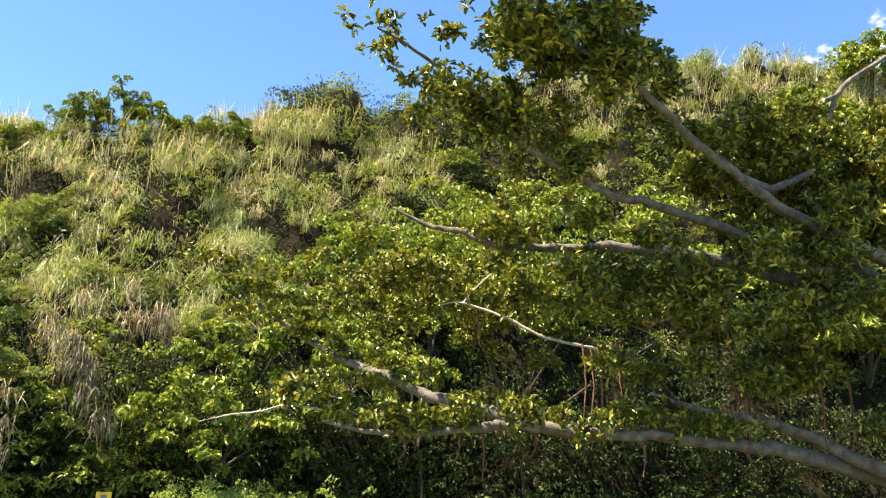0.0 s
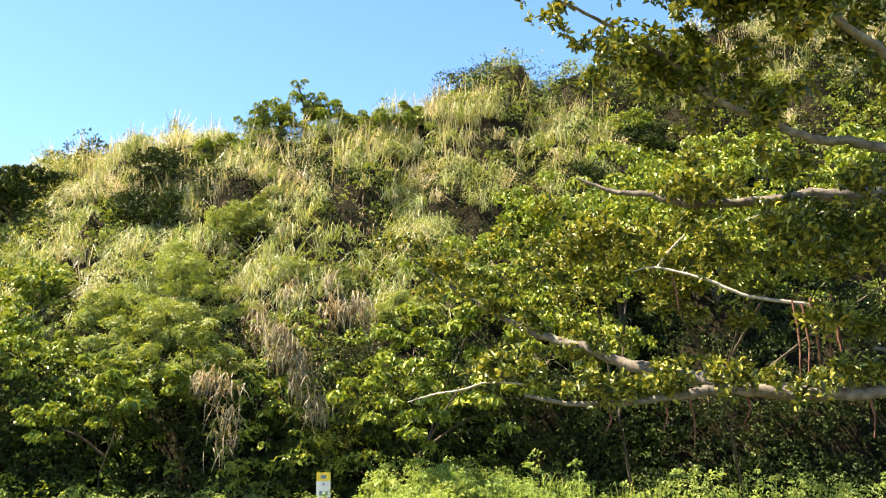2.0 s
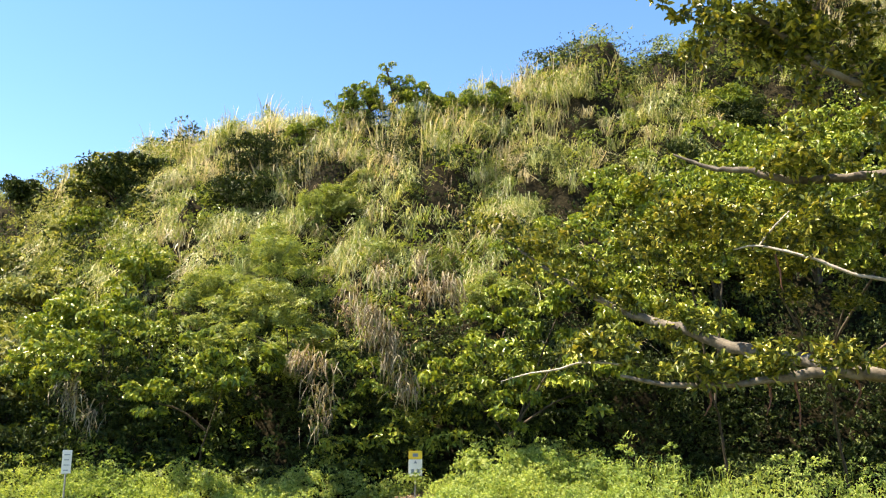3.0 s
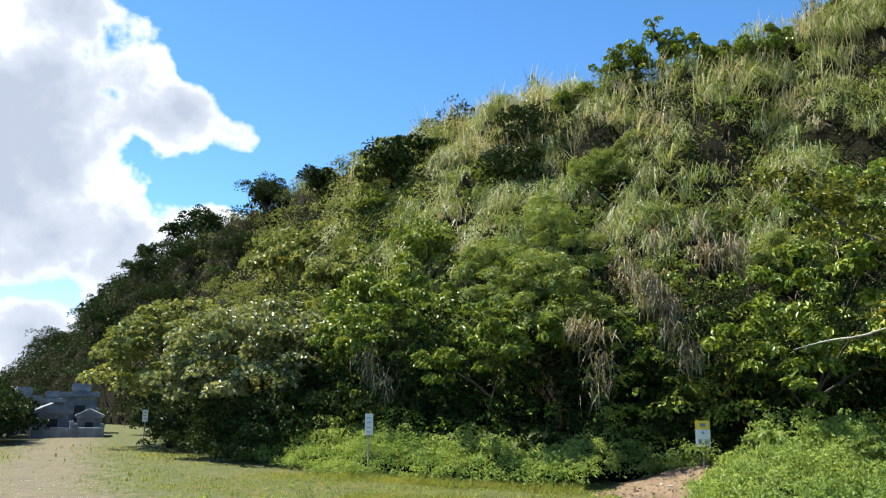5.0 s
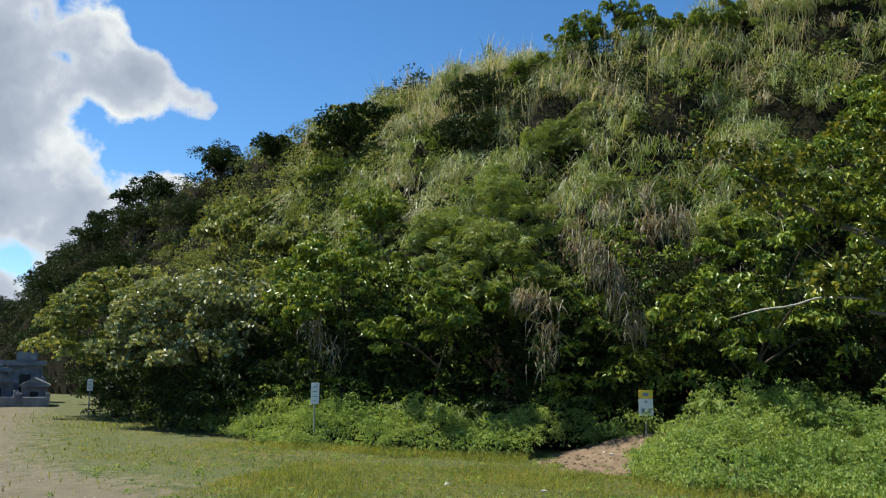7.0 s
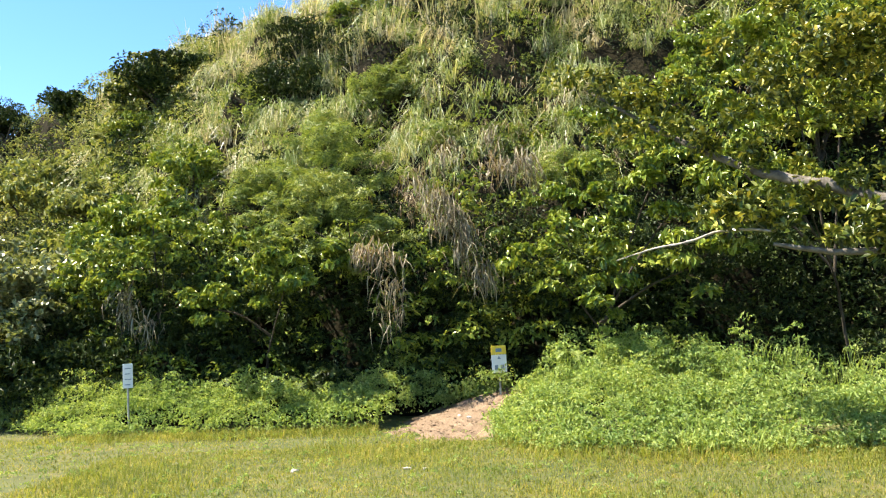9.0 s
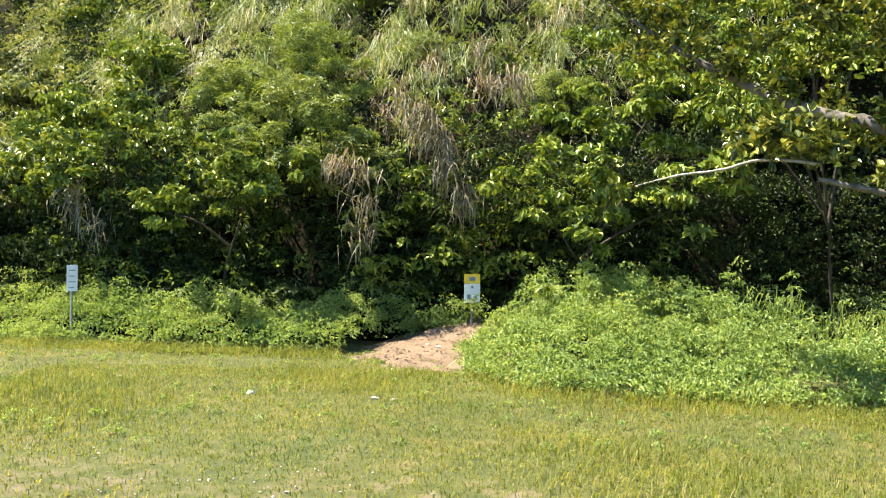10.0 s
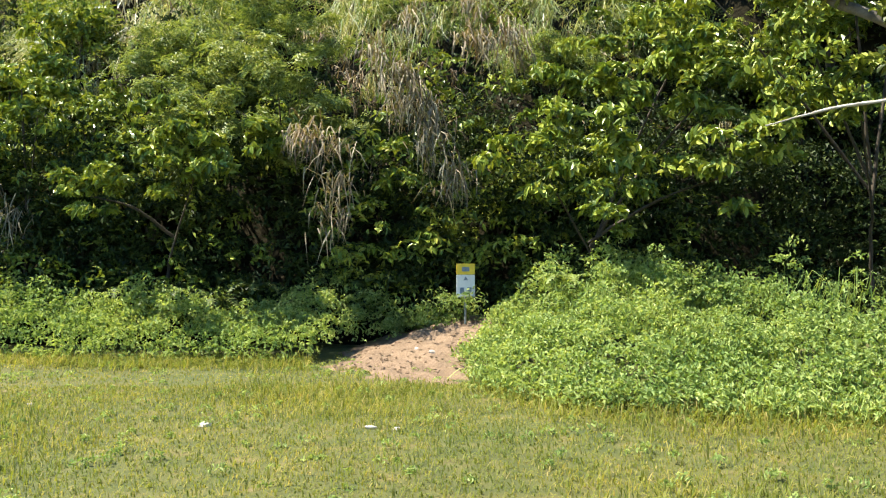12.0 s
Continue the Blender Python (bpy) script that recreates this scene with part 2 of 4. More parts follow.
def limb(points, radii, sides=9, rough=0.08, seed=0):
    """A tapered, slightly knotty branch along a smooth curve through the points."""
    p, r = np.array(points, float), np.array(radii, float)
    n = len(p)
    t = np.linspace(0, n - 1, (n - 1) * 6 + 1)
    k = np.clip(t.astype(int), 0, n - 2)
    u = (t - k)[:, None]
    g = np.vstack([2 * p[0] - p[1], p, 2 * p[-1] - p[-2]])
    a, b, c, d = g[k], g[k + 1], g[k + 2], g[k + 3]
    c_ = 0.5 * (2 * b + (c - a) * u + (2 * a - 5 * b + 4 * c - d) * u ** 2 + (3 * b - a - 3 * c + d) * u ** 3)
    rad = np.interp(t, range(n), r)
    gen = np.random.default_rng(seed + 11)
    c_[1:-1] += gen.normal(size=(len(t) - 2, 3)) * rad[1:-1, None] * rough * 1.5
    tan = unit(np.gradient(c_, axis=0))
    s = unit(np.cross(tan, np.array([0.13, 0.31, 0.94])))
    w = np.cross(s, tan)
    ang = np.arange(sides) * 2 * np.pi / sides
    ring = np.cos(ang)[None, :, None] * s[:, None] + np.sin(ang)[None, :, None] * w[:, None]
    rr = rad[:, None] * (1 + gen.normal(size=(len(t), sides)) * rough)
    v = (c_[:, None] + ring * rr[..., None]).reshape(-1, 3)
    i, j = np.meshgrid(np.arange(len(t) - 1), np.arange(sides), indexing="ij")
    q = np.stack([i * sides + j, i * sides + (j + 1) % sides, (i + 1) * sides + (j + 1) % sides, (i + 1) * sides + j], -1).reshape(-1, 4)
    return v, q


def box(bm, x0, x1, y0, y1, z0, z1, bevel=0.0):
    r = bmesh.ops.create_cube(bm, size=1.0, matrix=Matrix.Translation(((x0 + x1) / 2, (y0 + y1) / 2, (z0 + z1) / 2)) @ Matrix.Diagonal((x1 - x0, y1 - y0, z1 - z0, 1)))
    if bevel:
        bmesh.ops.bevel(bm, geom=list({e for v in r["verts"] for e in v.link_edges}), offset=bevel, segments=2, affect="EDGES")
    return bm


def empty(name, at_, label, category, group="", turn=0.0):
    ob = new(name)
    ob.empty_display_size = 0.1
    ob.matrix_basis = pose(*at_, 0, 0, turn)
    return tagged(ob, label, category, group)


# ---------------------------------------------------------------- the hill
FOOT = np.array([(34, 10.5), (14, 16.2), (6.2, 17.8), (3.4, 17.45), (0, 17.2), (-6.5, 17.8), (-10, 20.5), (-15, 25.5), (-21, 32), (-29, 40), (-42, 46), (-52, 50), (-60, 53)], float)
CREST = np.array([17.5, 16.0, 14.0, 11.8, 11.3, 10.4, 11.25, 12.4, 12.8, 13.9, 11.4, 5.2, 0.2])
RUN = np.array([-1, 0, 0.5, 1.2, 2.2, 8.5, 14, 45])
RISE = np.array([0, 0, 0.1, 0.22, 0.31, 1.0, 0.97, 0.6])


def hill(x, y):
    """Height of the bare hill, and how far behind its foot a place lies."""
    x, y = np.asarray(x, float), np.asarray(y, float)
    best, off, top = np.full(x.shape, 1e9), np.zeros(x.shape), np.zeros(x.shape)
    for k in range(len(FOOT) - 1):
        a, d = FOOT[k], FOOT[k + 1] - FOOT[k]
        q = np.clip(((x - a[0]) * d[0] + (y - a[1]) * d[1]) / (d @ d), 0, 1)
        ex, ey = x - a[0] - q * d[0], y - a[1] - q * d[1]
        far = np.hypot(ex, ey)
        near = far < best - 1e-9
        side = np.sign(ex * d[1] - ey * d[0])
        best = np.where(near, far, best)
        off = np.where(near, far * side, off)
        top = np.where(near, CREST[k] + (CREST[k + 1] - CREST[k]) * q, top)
    wave = 0.35 * np.sin(x * 0.9 + 0.6 * y) + 0.25 * np.sin(1.7 * x - 1.1 * y + 1.3)
    lump = 0.5 * np.sin(2.3 * x + 0.7 * y) * np.sin(1.9 * y - 0.8 * x + 0.5) + 0.3 * np.sin(4.1 * x - 2.2 * y) * np.sin(3.3 * y + 1.4 * x)
    return top * np.interp(off + wave * (off > 0.3), RUN, RISE) + lump * np.clip((off - 1) / 2, 0, 1.0), off


def steep(x, y, e=0.15):
    zx = (hill(x + e, y)[0] - hill(x - e, y)[0]) / (2 * e)
    zy = (hill(x, y + e)[0] - hill(x, y - e)[0]) / (2 * e)
    return unit(np.stack([-zx, -zy, np.ones_like(zx)], -1))


def sheet(name, xs, ys, height, mat, smooth=True):
    gx, gy = np.meshgrid(xs, ys, indexing="ij")
    v = np.stack([gx, gy, height(gx, gy)], -1).reshape(-1, 3)
    i, j = np.meshgrid(np.arange(len(xs) - 1), np.arange(len(ys) - 1), indexing="ij")
    m = len(ys)
    f = np.stack([i * m + j, (i + 1) * m + j, (i + 1) * m + j + 1, i * m + j + 1], -1).reshape(-1, 4)
    return soup(name, v, f, mat, smooth)


def hill_sheet(x, y):
    z, off = hill(x, y)
    rough = 0.12 * np.sin(3.1 * x + 1.7 * y) * np.sin(2.3 * y - 1.1 * x)
    return np.where(off > 0.05, z + rough * (off > 0.4), -0.3)


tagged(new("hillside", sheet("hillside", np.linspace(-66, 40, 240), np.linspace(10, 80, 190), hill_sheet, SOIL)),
       "steep overgrown hillside of bare soil, near black for the shade in its gaps", "hill", kind="structure")

# ---------------------------------------------------------------- the ground: one sheet of rough lawn with a gravel track
TRACK = np.array([(14, 3.2), (6, 5.2), (0, 6.9), (-5.5, 8.6), (-10.3, 11.3), (-16.5, 19), (-23.5, 28), (-30, 34), (-46, 40)], float)


def track(x, y):
    best = np.full(np.shape(x), 1e9)
    for k in range(len(TRACK) - 1):
        a, d = TRACK[k], TRACK[k + 1] - TRACK[k]
        q = np.clip(((x - a[0]) * d[0] + (y - a[1]) * d[1]) / (d @ d), 0, 1)
        best = np.minimum(best, np.hypot(x - a[0] - q * d[0], y - a[1] - q * d[1]))
    return best


steps = np.concatenate([[-1500, -400, -150], np.linspace(-70, -24, 40), np.linspace(-23, 12, 150), np.linspace(14, 60, 20), [150, 400, 1500]])
rows_ = np.concatenate([[-1500, -400, -100, -30, -10], np.linspace(-3, 24, 130), np.linspace(25, 90, 50), [150, 400, 1500]])


def lawn_height(x, y):
    near = np.exp(-((x / 40) ** 2 + ((y - 10) / 40) ** 2))
    return near * (0.025 * np.sin(1.3 * x + 0.4) * np.sin(1.1 * y) + 0.015 * np.sin(3.3 * x) * np.sin(2.9 * y + x))


lawn_mesh = sheet("ground", steps, rows_, lawn_height, GROUND)
co = np.zeros(len(lawn_mesh.vertices) * 3, np.float32)
lawn_mesh.vertices.foreach_get("co", co)
co = co.reshape(-1, 3)
worn = lawn_mesh.attributes.new("track", "FLOAT", "POINT")
worn.data.foreach_set("value", (np.clip(1.15 - track(co[:, 0], co[:, 1]) / 2.1, 0, 1) * np.clip((-co[:, 0] - 2) / 4, 0.5, 1)).astype(np.float32))
tagged(new("ground", lawn_mesh), "rough sunlit lawn with a worn gravel track", "ground", kind="structure")


# ---------------------------------------------------------------- shrubs
def lobes(count, flat=0.8, low=-0.25):
    """Centres and sizes of the leaf masses of a shrub of radius one."""
    d = scatter(count * 3)
    d = d[d[:, 2] > low][:count]
    return d * rng.uniform(0.35, 1.0, (len(d), 1)) * np.array([1, 1, flat]), rng.uniform(0.14, 0.38, len(d))


def shell(centres, sizes, per, flat=1.0):
    """Places near the skins of the lobes, and the ways out of them."""
    d = scatter(len(centres) * per)
    d[:, 2] = np.where(d[:, 2] < -0.3, -d[:, 2], d[:, 2])
    c, r = np.repeat(centres, per, 0), np.repeat(sizes, per)
    away = d * (r * rng.uniform(0.72, 1.08, len(d)))[:, None] * np.array([1.08, 1.08, flat])
    return c + away, unit(d * np.array([1, 1, 1 / flat]))


def foliage(kind, centres, sizes, per, scale=1.0):
    p, d = shell(centres, sizes, per, {"broad": 0.6, "pale": 0.55, "feather": 0.75}.get(kind, 0.85))
    n = len(p)
    rnd = scatter(n)
    if kind == "feather":
        ax = unit(d * 0.6 + rnd * 0.9 + np.array([0, 0, -0.1]))
        fa = unit(d * 0.8 + np.array([0, 0, 0.7]) + rnd[::-1] * 0.4)
        # each frond: a row of slim leaflets on both sides
        out = []
        side = unit(np.cross(ax, fa))
        for k in (-1, 1):
            for s in (0.15, 0.45, 0.75):
                c = p + ax * (s * 0.16 - 0.06) * scale + side * k * 0.035 * scale
                out.append(leaves(c, unit(side * k + ax * 0.5), fa, 0.085 * scale, 0.028 * scale, 0.1))
        return merge(*out)
    if kind == "broad":
        ax = unit(d * 0.5 + rnd * 0.6 + np.array([0, -0.1, -0.4]))
        fa = unit(d * 1.0 + np.array([0, 0, 0.6]) + rnd[::-1] * 0.4)
        return broad_leaves(p, ax, fa, rng.uniform(0.1, 0.19, n) * scale, rng.uniform(0.045, 0.075, n) * scale)
    if kind == "pale":
        ax = unit(d * 0.6 + rnd * 0.7)
        fa = unit(d * 0.9 + np.array([0, 0, 0.7]) + rnd[::-1] * 0.4)
        return broad_leaves(p, ax, fa, rng.uniform(0.08, 0.16, n) * scale, rng.uniform(0.05, 0.09, n) * scale)
    ax = unit(d * 0.7 + rnd * 0.8)
    fa = unit(d * 1.0 + np.array([0, 0, 0.55]) + rnd[::-1] * 0.45)
    return leaves(p, ax, fa, rng.uniform(0.07, 0.14, n) * scale, rng.uniform(0.035, 0.06, n) * scale)


def shrub(kind, mat, label, at_, size, count=34, per=85, flat=0.8, group="hill shrubs", name="shrub", scale=1.0):
    ob = empty(name, at_, label, "shrub", group)
    ob.scale = (size, size, size)
    c, r = lobes(count, flat, -0.6 if kind == "feather" else -0.3)
    part("foliage", soup("foliage", *foliage(kind, c, r, per, scale), mat), mat, ob)
    for k in range(4):
        tip = c[k * len(c) // 4]
        v, q = limb([(0, 0, -0.75), tip * 0.4 + np.array([0.02, 0.03, -0.25]), tip], (0.04, 0.025, 0.008), 6, 0.05, k)
        part("stem", soup("stem", v, q, STEM, True), STEM, ob)
    return ob


def again(ob, x, y, z, size, turn):
    m = Matrix.LocRotScale((x, y, z), Euler((0, 0, radians(turn))), Vector((size, size, size * rng.uniform(0.9, 1.1))))
    old = tuple(ob.scale)
    ob.scale = (1, 1, 1)
    made = copy_thing(ob, m)
    ob.scale = old
    return made


def on_hill(x, y, size, sink=0.15):
    z = float(hill(x, y)[0])
    nrm = steep(np.array([x]), np.array([y]))[0]
    return (x + nrm[0] * size * 0.5, y + nrm[1] * size * 0.5, z + nrm[2] * size * 0.5 - sink)


def family(kinds, places):
    """One shrub of each make first, then copies of them in turn."""
    made = []
    for k, (x, y, size) in enumerate(places):
        p = on_hill(x, y, size)
        if k < len(kinds):
            made.append(kinds[k](p, size))
        else:
            again(made[k % len(kinds)], *p, size, rng.uniform(0, 360))



FEATHER_AT = [(-3.6, 21.7, 1.13), (-2.7, 20.6, 1.20), (-3.8, 20.1, 1.08), (-4.7, 20.3, 0.96), (-2.7, 18.6, 0.84), (-1.8, 19.3, 0.60), (-2.6, 23.5, 0.82), (-0.6, 21.5, 0.61), (1.9, 19.6, 0.84), (0.4, 21.4, 0.61), (-1.7, 23.3, 0.67), (-1.2, 24.0, 0.61)]
BROAD_AT = [(-4.6, 18.7, 1.00), (-7.9, 22.0, 1.34), (-7.9, 20.7, 1.27), (-7.2, 22.3, 1.00), (2.6, 18.4, 1.00), (1.4, 18.3, 0.80), (3.0, 17.7, 0.90), (2.1, 18.7, 0.80), (-0.1, 18.3, 0.60), (0.8, 18.2, 0.50), (-5.9, 20.1, 0.80)]
DARK_AT = [(-5.2, 24.9, 1.21), (-10.1, 29.1, 1.61), (-4.5, 25.5, 0.99), (7.5, 22.0, 1.00), (9.4, 23.6, 0.97), (-6.8, 20.5, 1.03), (-1.3, 18.1, 0.60), (-3.6, 17.8, 0.80), (-5.7, 18.5, 0.80), (3.5, 17.2, 0.90), (5.1, 17.0, 0.90), (6.7, 16.8, 0.90)]
GLOSSY_AT = [(6.2, 21.8, 1.08), (7.8, 21.6, 1.20), (9.5, 20.6, 1.19), (12.3, 21.9, 1.32), (7.7, 20.4, 1.25), (9.4, 19.4, 1.23), (4.9, 20.3, 1.20), (6.2, 19.7, 1.20), (4.1, 20.9, 0.91), (11.9, 20.3, 1.34), (-10.7, 28.3, 0.86), (9.3, 23.8, 0.85), (16.9, 20.5, 1.52), (20.7, 20.7, 1.67), (22.1, 19.8, 1.84), (16.9, 18.4, 1.55), (18.0, 16.6, 1.52), (24.7, 21.2, 1.55)]
WOODS_AT = [(-24.7, 46.8, 1.70), (-25.9, 45.0, 1.70), (-30.9, 47.7, 1.70), (-36.6, 50.8, 1.70), (-38.1, 48.5, 1.70), (-45.8, 53.0, 1.70), (-31.8, 46.6, 1.70), (-13.4, 28.4, 1.1)]
SCRUB_AT = [(-17.3, 34.8, 1.70), (-14.3, 32.3, 1.68), (-10.9, 26.6, 1.23), (-10.4, 29.7, 1.35), (-8.2, 21.7, 1.10), (-10.3, 23.4, 1.22), (-12.4, 26.4, 1.2), (-15.2, 29.4, 1.3), (-19.5, 35.2, 1.5), (-11.8, 30.6, 1.2)]


def maker(kind, mat, label, **more):
    return lambda p, size: shrub(kind, mat, label, p, size, **more)


family([maker("feather", LEAF_FEATHER, "light green feathery shrub growing on the hillside", count=40, per=34) for _ in range(3)], FEATHER_AT)
family([maker("broad", LEAF_BRIGHT, "bright green shrub with drooping broad leaves on the hillside", count=36, per=60) for _ in range(3)], BROAD_AT)
family([maker("small", LEAF_DARK_AND_SHADED, "dense dark green shrub, its colour also carrying the shade of a hillside hollow", count=36, per=95) for _ in range(2)], DARK_AT)
family([maker("broad", LEAF_BRIGHT, "glossy yellow-green broadleaf bush on the hillside", count=40, per=58, scale=0.95) for _ in range(3)], GLOSSY_AT)
family([maker("small", LEAF_DARK_AND_SHADED, "wood on the shaded end of the hill, with its shade in the leaf colour", count=46, per=100, group="far hill shrubs", scale=0.75) for _ in range(2)], WOODS_AT)

family([maker("broad", LEAF_OLIVE, "olive green scrub bush on the receding slope", count=40, per=60, group="slope scrub", scale=1.2) for _ in range(2)], SCRUB_AT)


# wind-bent trees on the skyline
def ridge_tree(x, y, height, bend, mat=LEAF_BRIGHT, width=1.0, leaf=1.0, label="small wind-bent tree with tufted crown on the ridge"):
    z = float(hill(x, y)[0])
    ob = empty("ridge_tree", (x, y, z), label, "tree", "ridge trees")
    top = np.array([bend, 0.0, height])
    tips = [top]
    v, q = limb([(0, 0, -0.2), (bend * 0.2, 0.05, height * 0.5), top], (0.07, 0.05, 0.025), 7, 0.08, int(abs(x * 10)))
    part("trunk", soup("trunk", v, q, STEM, True), STEM, ob)
    for k in range(5):
        s = rng.uniform(0.3, 0.8)
        a = np.array([bend * s * s, 0, height * s])
        e = a + np.array([rng.uniform(-0.6, 0.6), rng.uniform(-0.35, 0.35), rng.uniform(0.1, 0.4)]) * (0.55 + 0.45 * width)
        v, q = limb([a, (a + e) / 2 + np.array([0, 0, 0.06]), e], (0.03, 0.022, 0.01), 6, 0.08, k)
        part("limb", soup("limb", v, q, STEM, True), STEM, ob)
        tips += [e, (a + e) / 2 + np.array([0, 0, 0.15])]
    hearts = np.array(tips + [np.array([bend * s * s, 0, height * s]) for s in (0.3, 0.6)])
    c = np.repeat(hearts, 3, 0) + rng.normal(size=(len(hearts) * 3, 3)) * np.array([0.13, 0.12, 0.08]) * width
    part("crown", soup("crown", *foliage("small", c, rng.uniform(0.1, 0.19, len(c)) * width, 56, leaf), mat), mat, ob)
    return ob


for x, y, h, b in ((-3.6, 25.8, 0.9, -0.2), (-2.7, 25.7, 1.2, -0.35), (-2.0, 25.6, 1.0, -0.1), (-1.4, 25.7, 1.3, -0.2), (-0.6, 25.7, 2.1, -0.3), (-0.1, 25.8, 1.1, 0.2), (0.7, 25.7, 1.5, 0.4), (1.1, 25.8, 1.2, -0.2), (1.5, 25.6, 1.2, 0.4), (2.6, 25.6, 1.2, 0.3), (22.4, 24.3, 1.8, 0.2)):
    ridge_tree(x, y, h, b)
for x, y, h, b in ((-46.5, 57.2, 3.2, 1.0), (-44.5, 56.4, 3.0, 1.6), (-42.3, 55.6, 2.4, 1.2), (-40.0, 54.6, 2.0, 0.9), (-36.4, 52.6, 3.0, 1.3), (-34.4, 51.6, 2.6, 1.2), (-32.0, 50.2, 2.0, 0.8), (-26.2, 47.6, 2.0, 0.5), (-18.6, 39.6, 1.4, -0.3)):
    ridge_tree(x, y, h, b, LEAF_DARK_AND_SHADED, 2.3, 1.9, "dark wind-bent tree with layered crown on the far ridge")


# ---------------------------------------------------------------- undergrowth, tall grass and dead grass of the hill
def hill_spots(count, x0, x1, s0, s1):
    x, y = rng.uniform(x0, x1, count), rng.uniform(11, 40, count)
    z, off = hill(x, y)
    ok = (off > s0) & (off < s1)
    return x[ok], y[ok], z[ok], off[ok]


def patchy(x, y, z, k):
    return np.sin(0.9 * x + 0.5 * z + k) * np.sin(0.8 * y - 0.6 * x + 2 * k) + 0.5 * np.sin(2.1 * x + 1.7 * z + 3 * k)


def grassy(x, z):
    """How much the silver grass rules: the upper slope west of the bushes."""
    west = np.clip((z - 3.6) / 1.6, 0, 1) * np.clip((8.5 + 0.25 * z - x - 0.35 * (z - 9) ** 2 * (x > 4)) / 3, 0, 1)
    return np.maximum(west, np.clip((z - 11.5) / 1.5, 0, 1) * np.clip((x - 11) / 3, 0, 1))


x, y, z, off = hill_spots(34000, -14, 26, 0.0, 10)
keep = rng.uniform(size=len(x)) < np.where(z < 4.5, 1.0, 0.82)
x, y, z = x[keep], y[keep], z[keep]
keep = rng.uniform(size=len(x)) > 0.38 * grassy(x, z)
x, y, z = x[keep], y[keep], z[keep]
c = np.stack([x, y, z], -1) + steep(x, y) * (rng.uniform(0.05, 0.45, len(x)) + np.where(z < 3.2, rng.uniform(0, 0.55, len(x)), 0))[:, None]
r = rng.uniform(0.14, 0.42, len(c)) * np.where((z > 3.5) & (rng.uniform(size=len(c)) < 0.16), 1.6, 1.0)
sel = patchy(x, y, z, 0.4) + rng.normal(size=len(x)) * 0.5
# low growth and hollows get the dark leaf, so shade is in the colour
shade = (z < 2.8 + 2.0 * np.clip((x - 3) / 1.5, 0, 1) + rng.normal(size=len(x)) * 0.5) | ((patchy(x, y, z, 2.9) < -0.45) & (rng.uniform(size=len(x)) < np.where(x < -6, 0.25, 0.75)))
for nm, label, mask, kind, mat, per in (
        ("dark_shaded_undergrowth", "leafy undergrowth covering the foot of the hill, coloured dark mostly where shade falls", shade | (sel < np.where(x < -6, -0.9, -0.5)), "small", LEAF_DARK_AND_SHADED, 25),
        ("bright_undergrowth", "bright green mixed leafy undergrowth on the slope", ~shade & (sel > 0.35), "small", LEAF_BRIGHT, 34),
        ("feathery_undergrowth", "light green feathery undergrowth on the slope", ~shade & (sel <= 0.35) & (sel >= np.where(x < -6, -0.9, -0.5)), "feather", LEAF_FEATHER, 7)):
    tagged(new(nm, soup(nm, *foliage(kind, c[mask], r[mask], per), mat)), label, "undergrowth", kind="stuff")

# the woods on the receding end of the hill, shade put into leaf colour
x, y = rng.uniform(-62, -8, 15000), rng.uniform(20, 64, 15000)
z, off = hill(x, y)
keep = (off > 0.1) & (off < 11)
x, y, z = x[keep], y[keep], z[keep]
c = np.stack([x, y, z], -1) + steep(x, y) * rng.uniform(0.1, 0.8, (len(x), 1))
open_ = (x > -27 + rng.normal(size=len(x)) * 3) & (patchy(x * 0.7, y * 0.7, z, 0.7) + rng.normal(size=len(x)) * 0.35 > -0.55)
tagged(new("woodland", soup("woodland", *foliage("small", c[~open_], rng.uniform(0.3, 0.6, (~open_).sum()), 20, 1.7), LEAF_DARK_AND_SHADED)), "low woodland on the far end of the hill, coloured dark for its shade", "woodland", kind="stuff")
tagged(new("slope_scrub", soup("slope_scrub", *foliage("small", c[open_], rng.uniform(0.25, 0.55, open_.sum()), 26, 1.35), LEAF_OLIVE)), "olive green scrub on the receding slope", "scrub", kind="stuff")


def tufts(x, y, z, per, length, width, droop, spread):
    nrm = steep(x, y)
    b = np.repeat(np.stack([x, y, z], -1) + nrm * 0.05, per, 0)
    b = b + rng.normal(size=b.shape) * np.array([0.09, 0.09, 0.03])
    lean = np.array([0, 0, 1.0]) + np.repeat(nrm, per, 0) * 0.35 + rng.normal(size=b.shape) * np.array([spread, spread, 0.1]) + np.array([0.12, 0, 0])
    n = len(b)
    size = np.repeat(rng.uniform(0.65, 1.25, len(x)), per)
    return blades(b, lean, rng.uniform(*length, n) * size, rng.uniform(*width, n), rng.uniform(*droop, n))


x, y, z, off = hill_spots(13500, -15, 28, 1.2, 10.0)
keep = (rng.uniform(size=len(x)) < 0.06 + 0.94 * grassy(x, z)) & (patchy(x, y, z, 2.9) + rng.normal(size=len(x)) * 0.3 > -0.35)
x, y, z = x[keep], y[keep], z[keep]
dry = 0.35 * patchy(x, y, z, 1.7) + rng.normal(size=len(x)) * 0.6 + np.clip((z - 7) * 0.12, 0, 0.4) > 0.8
for nm, mask, mat, label in (("silver_grass", ~dry, REED, "tall arching green silver grass on the upper slope"), ("dry_silver_grass", dry, REED_DRY, "tall pale dry silver grass on the upper slope")):
    tagged(new(nm, soup(nm, *tufts(x[mask], y[mask], z[mask], 36, (0.4, 1.05), (0.010, 0.022), (0.8, 2.0), 0.5), mat)), label, "tall grass", kind="stuff")
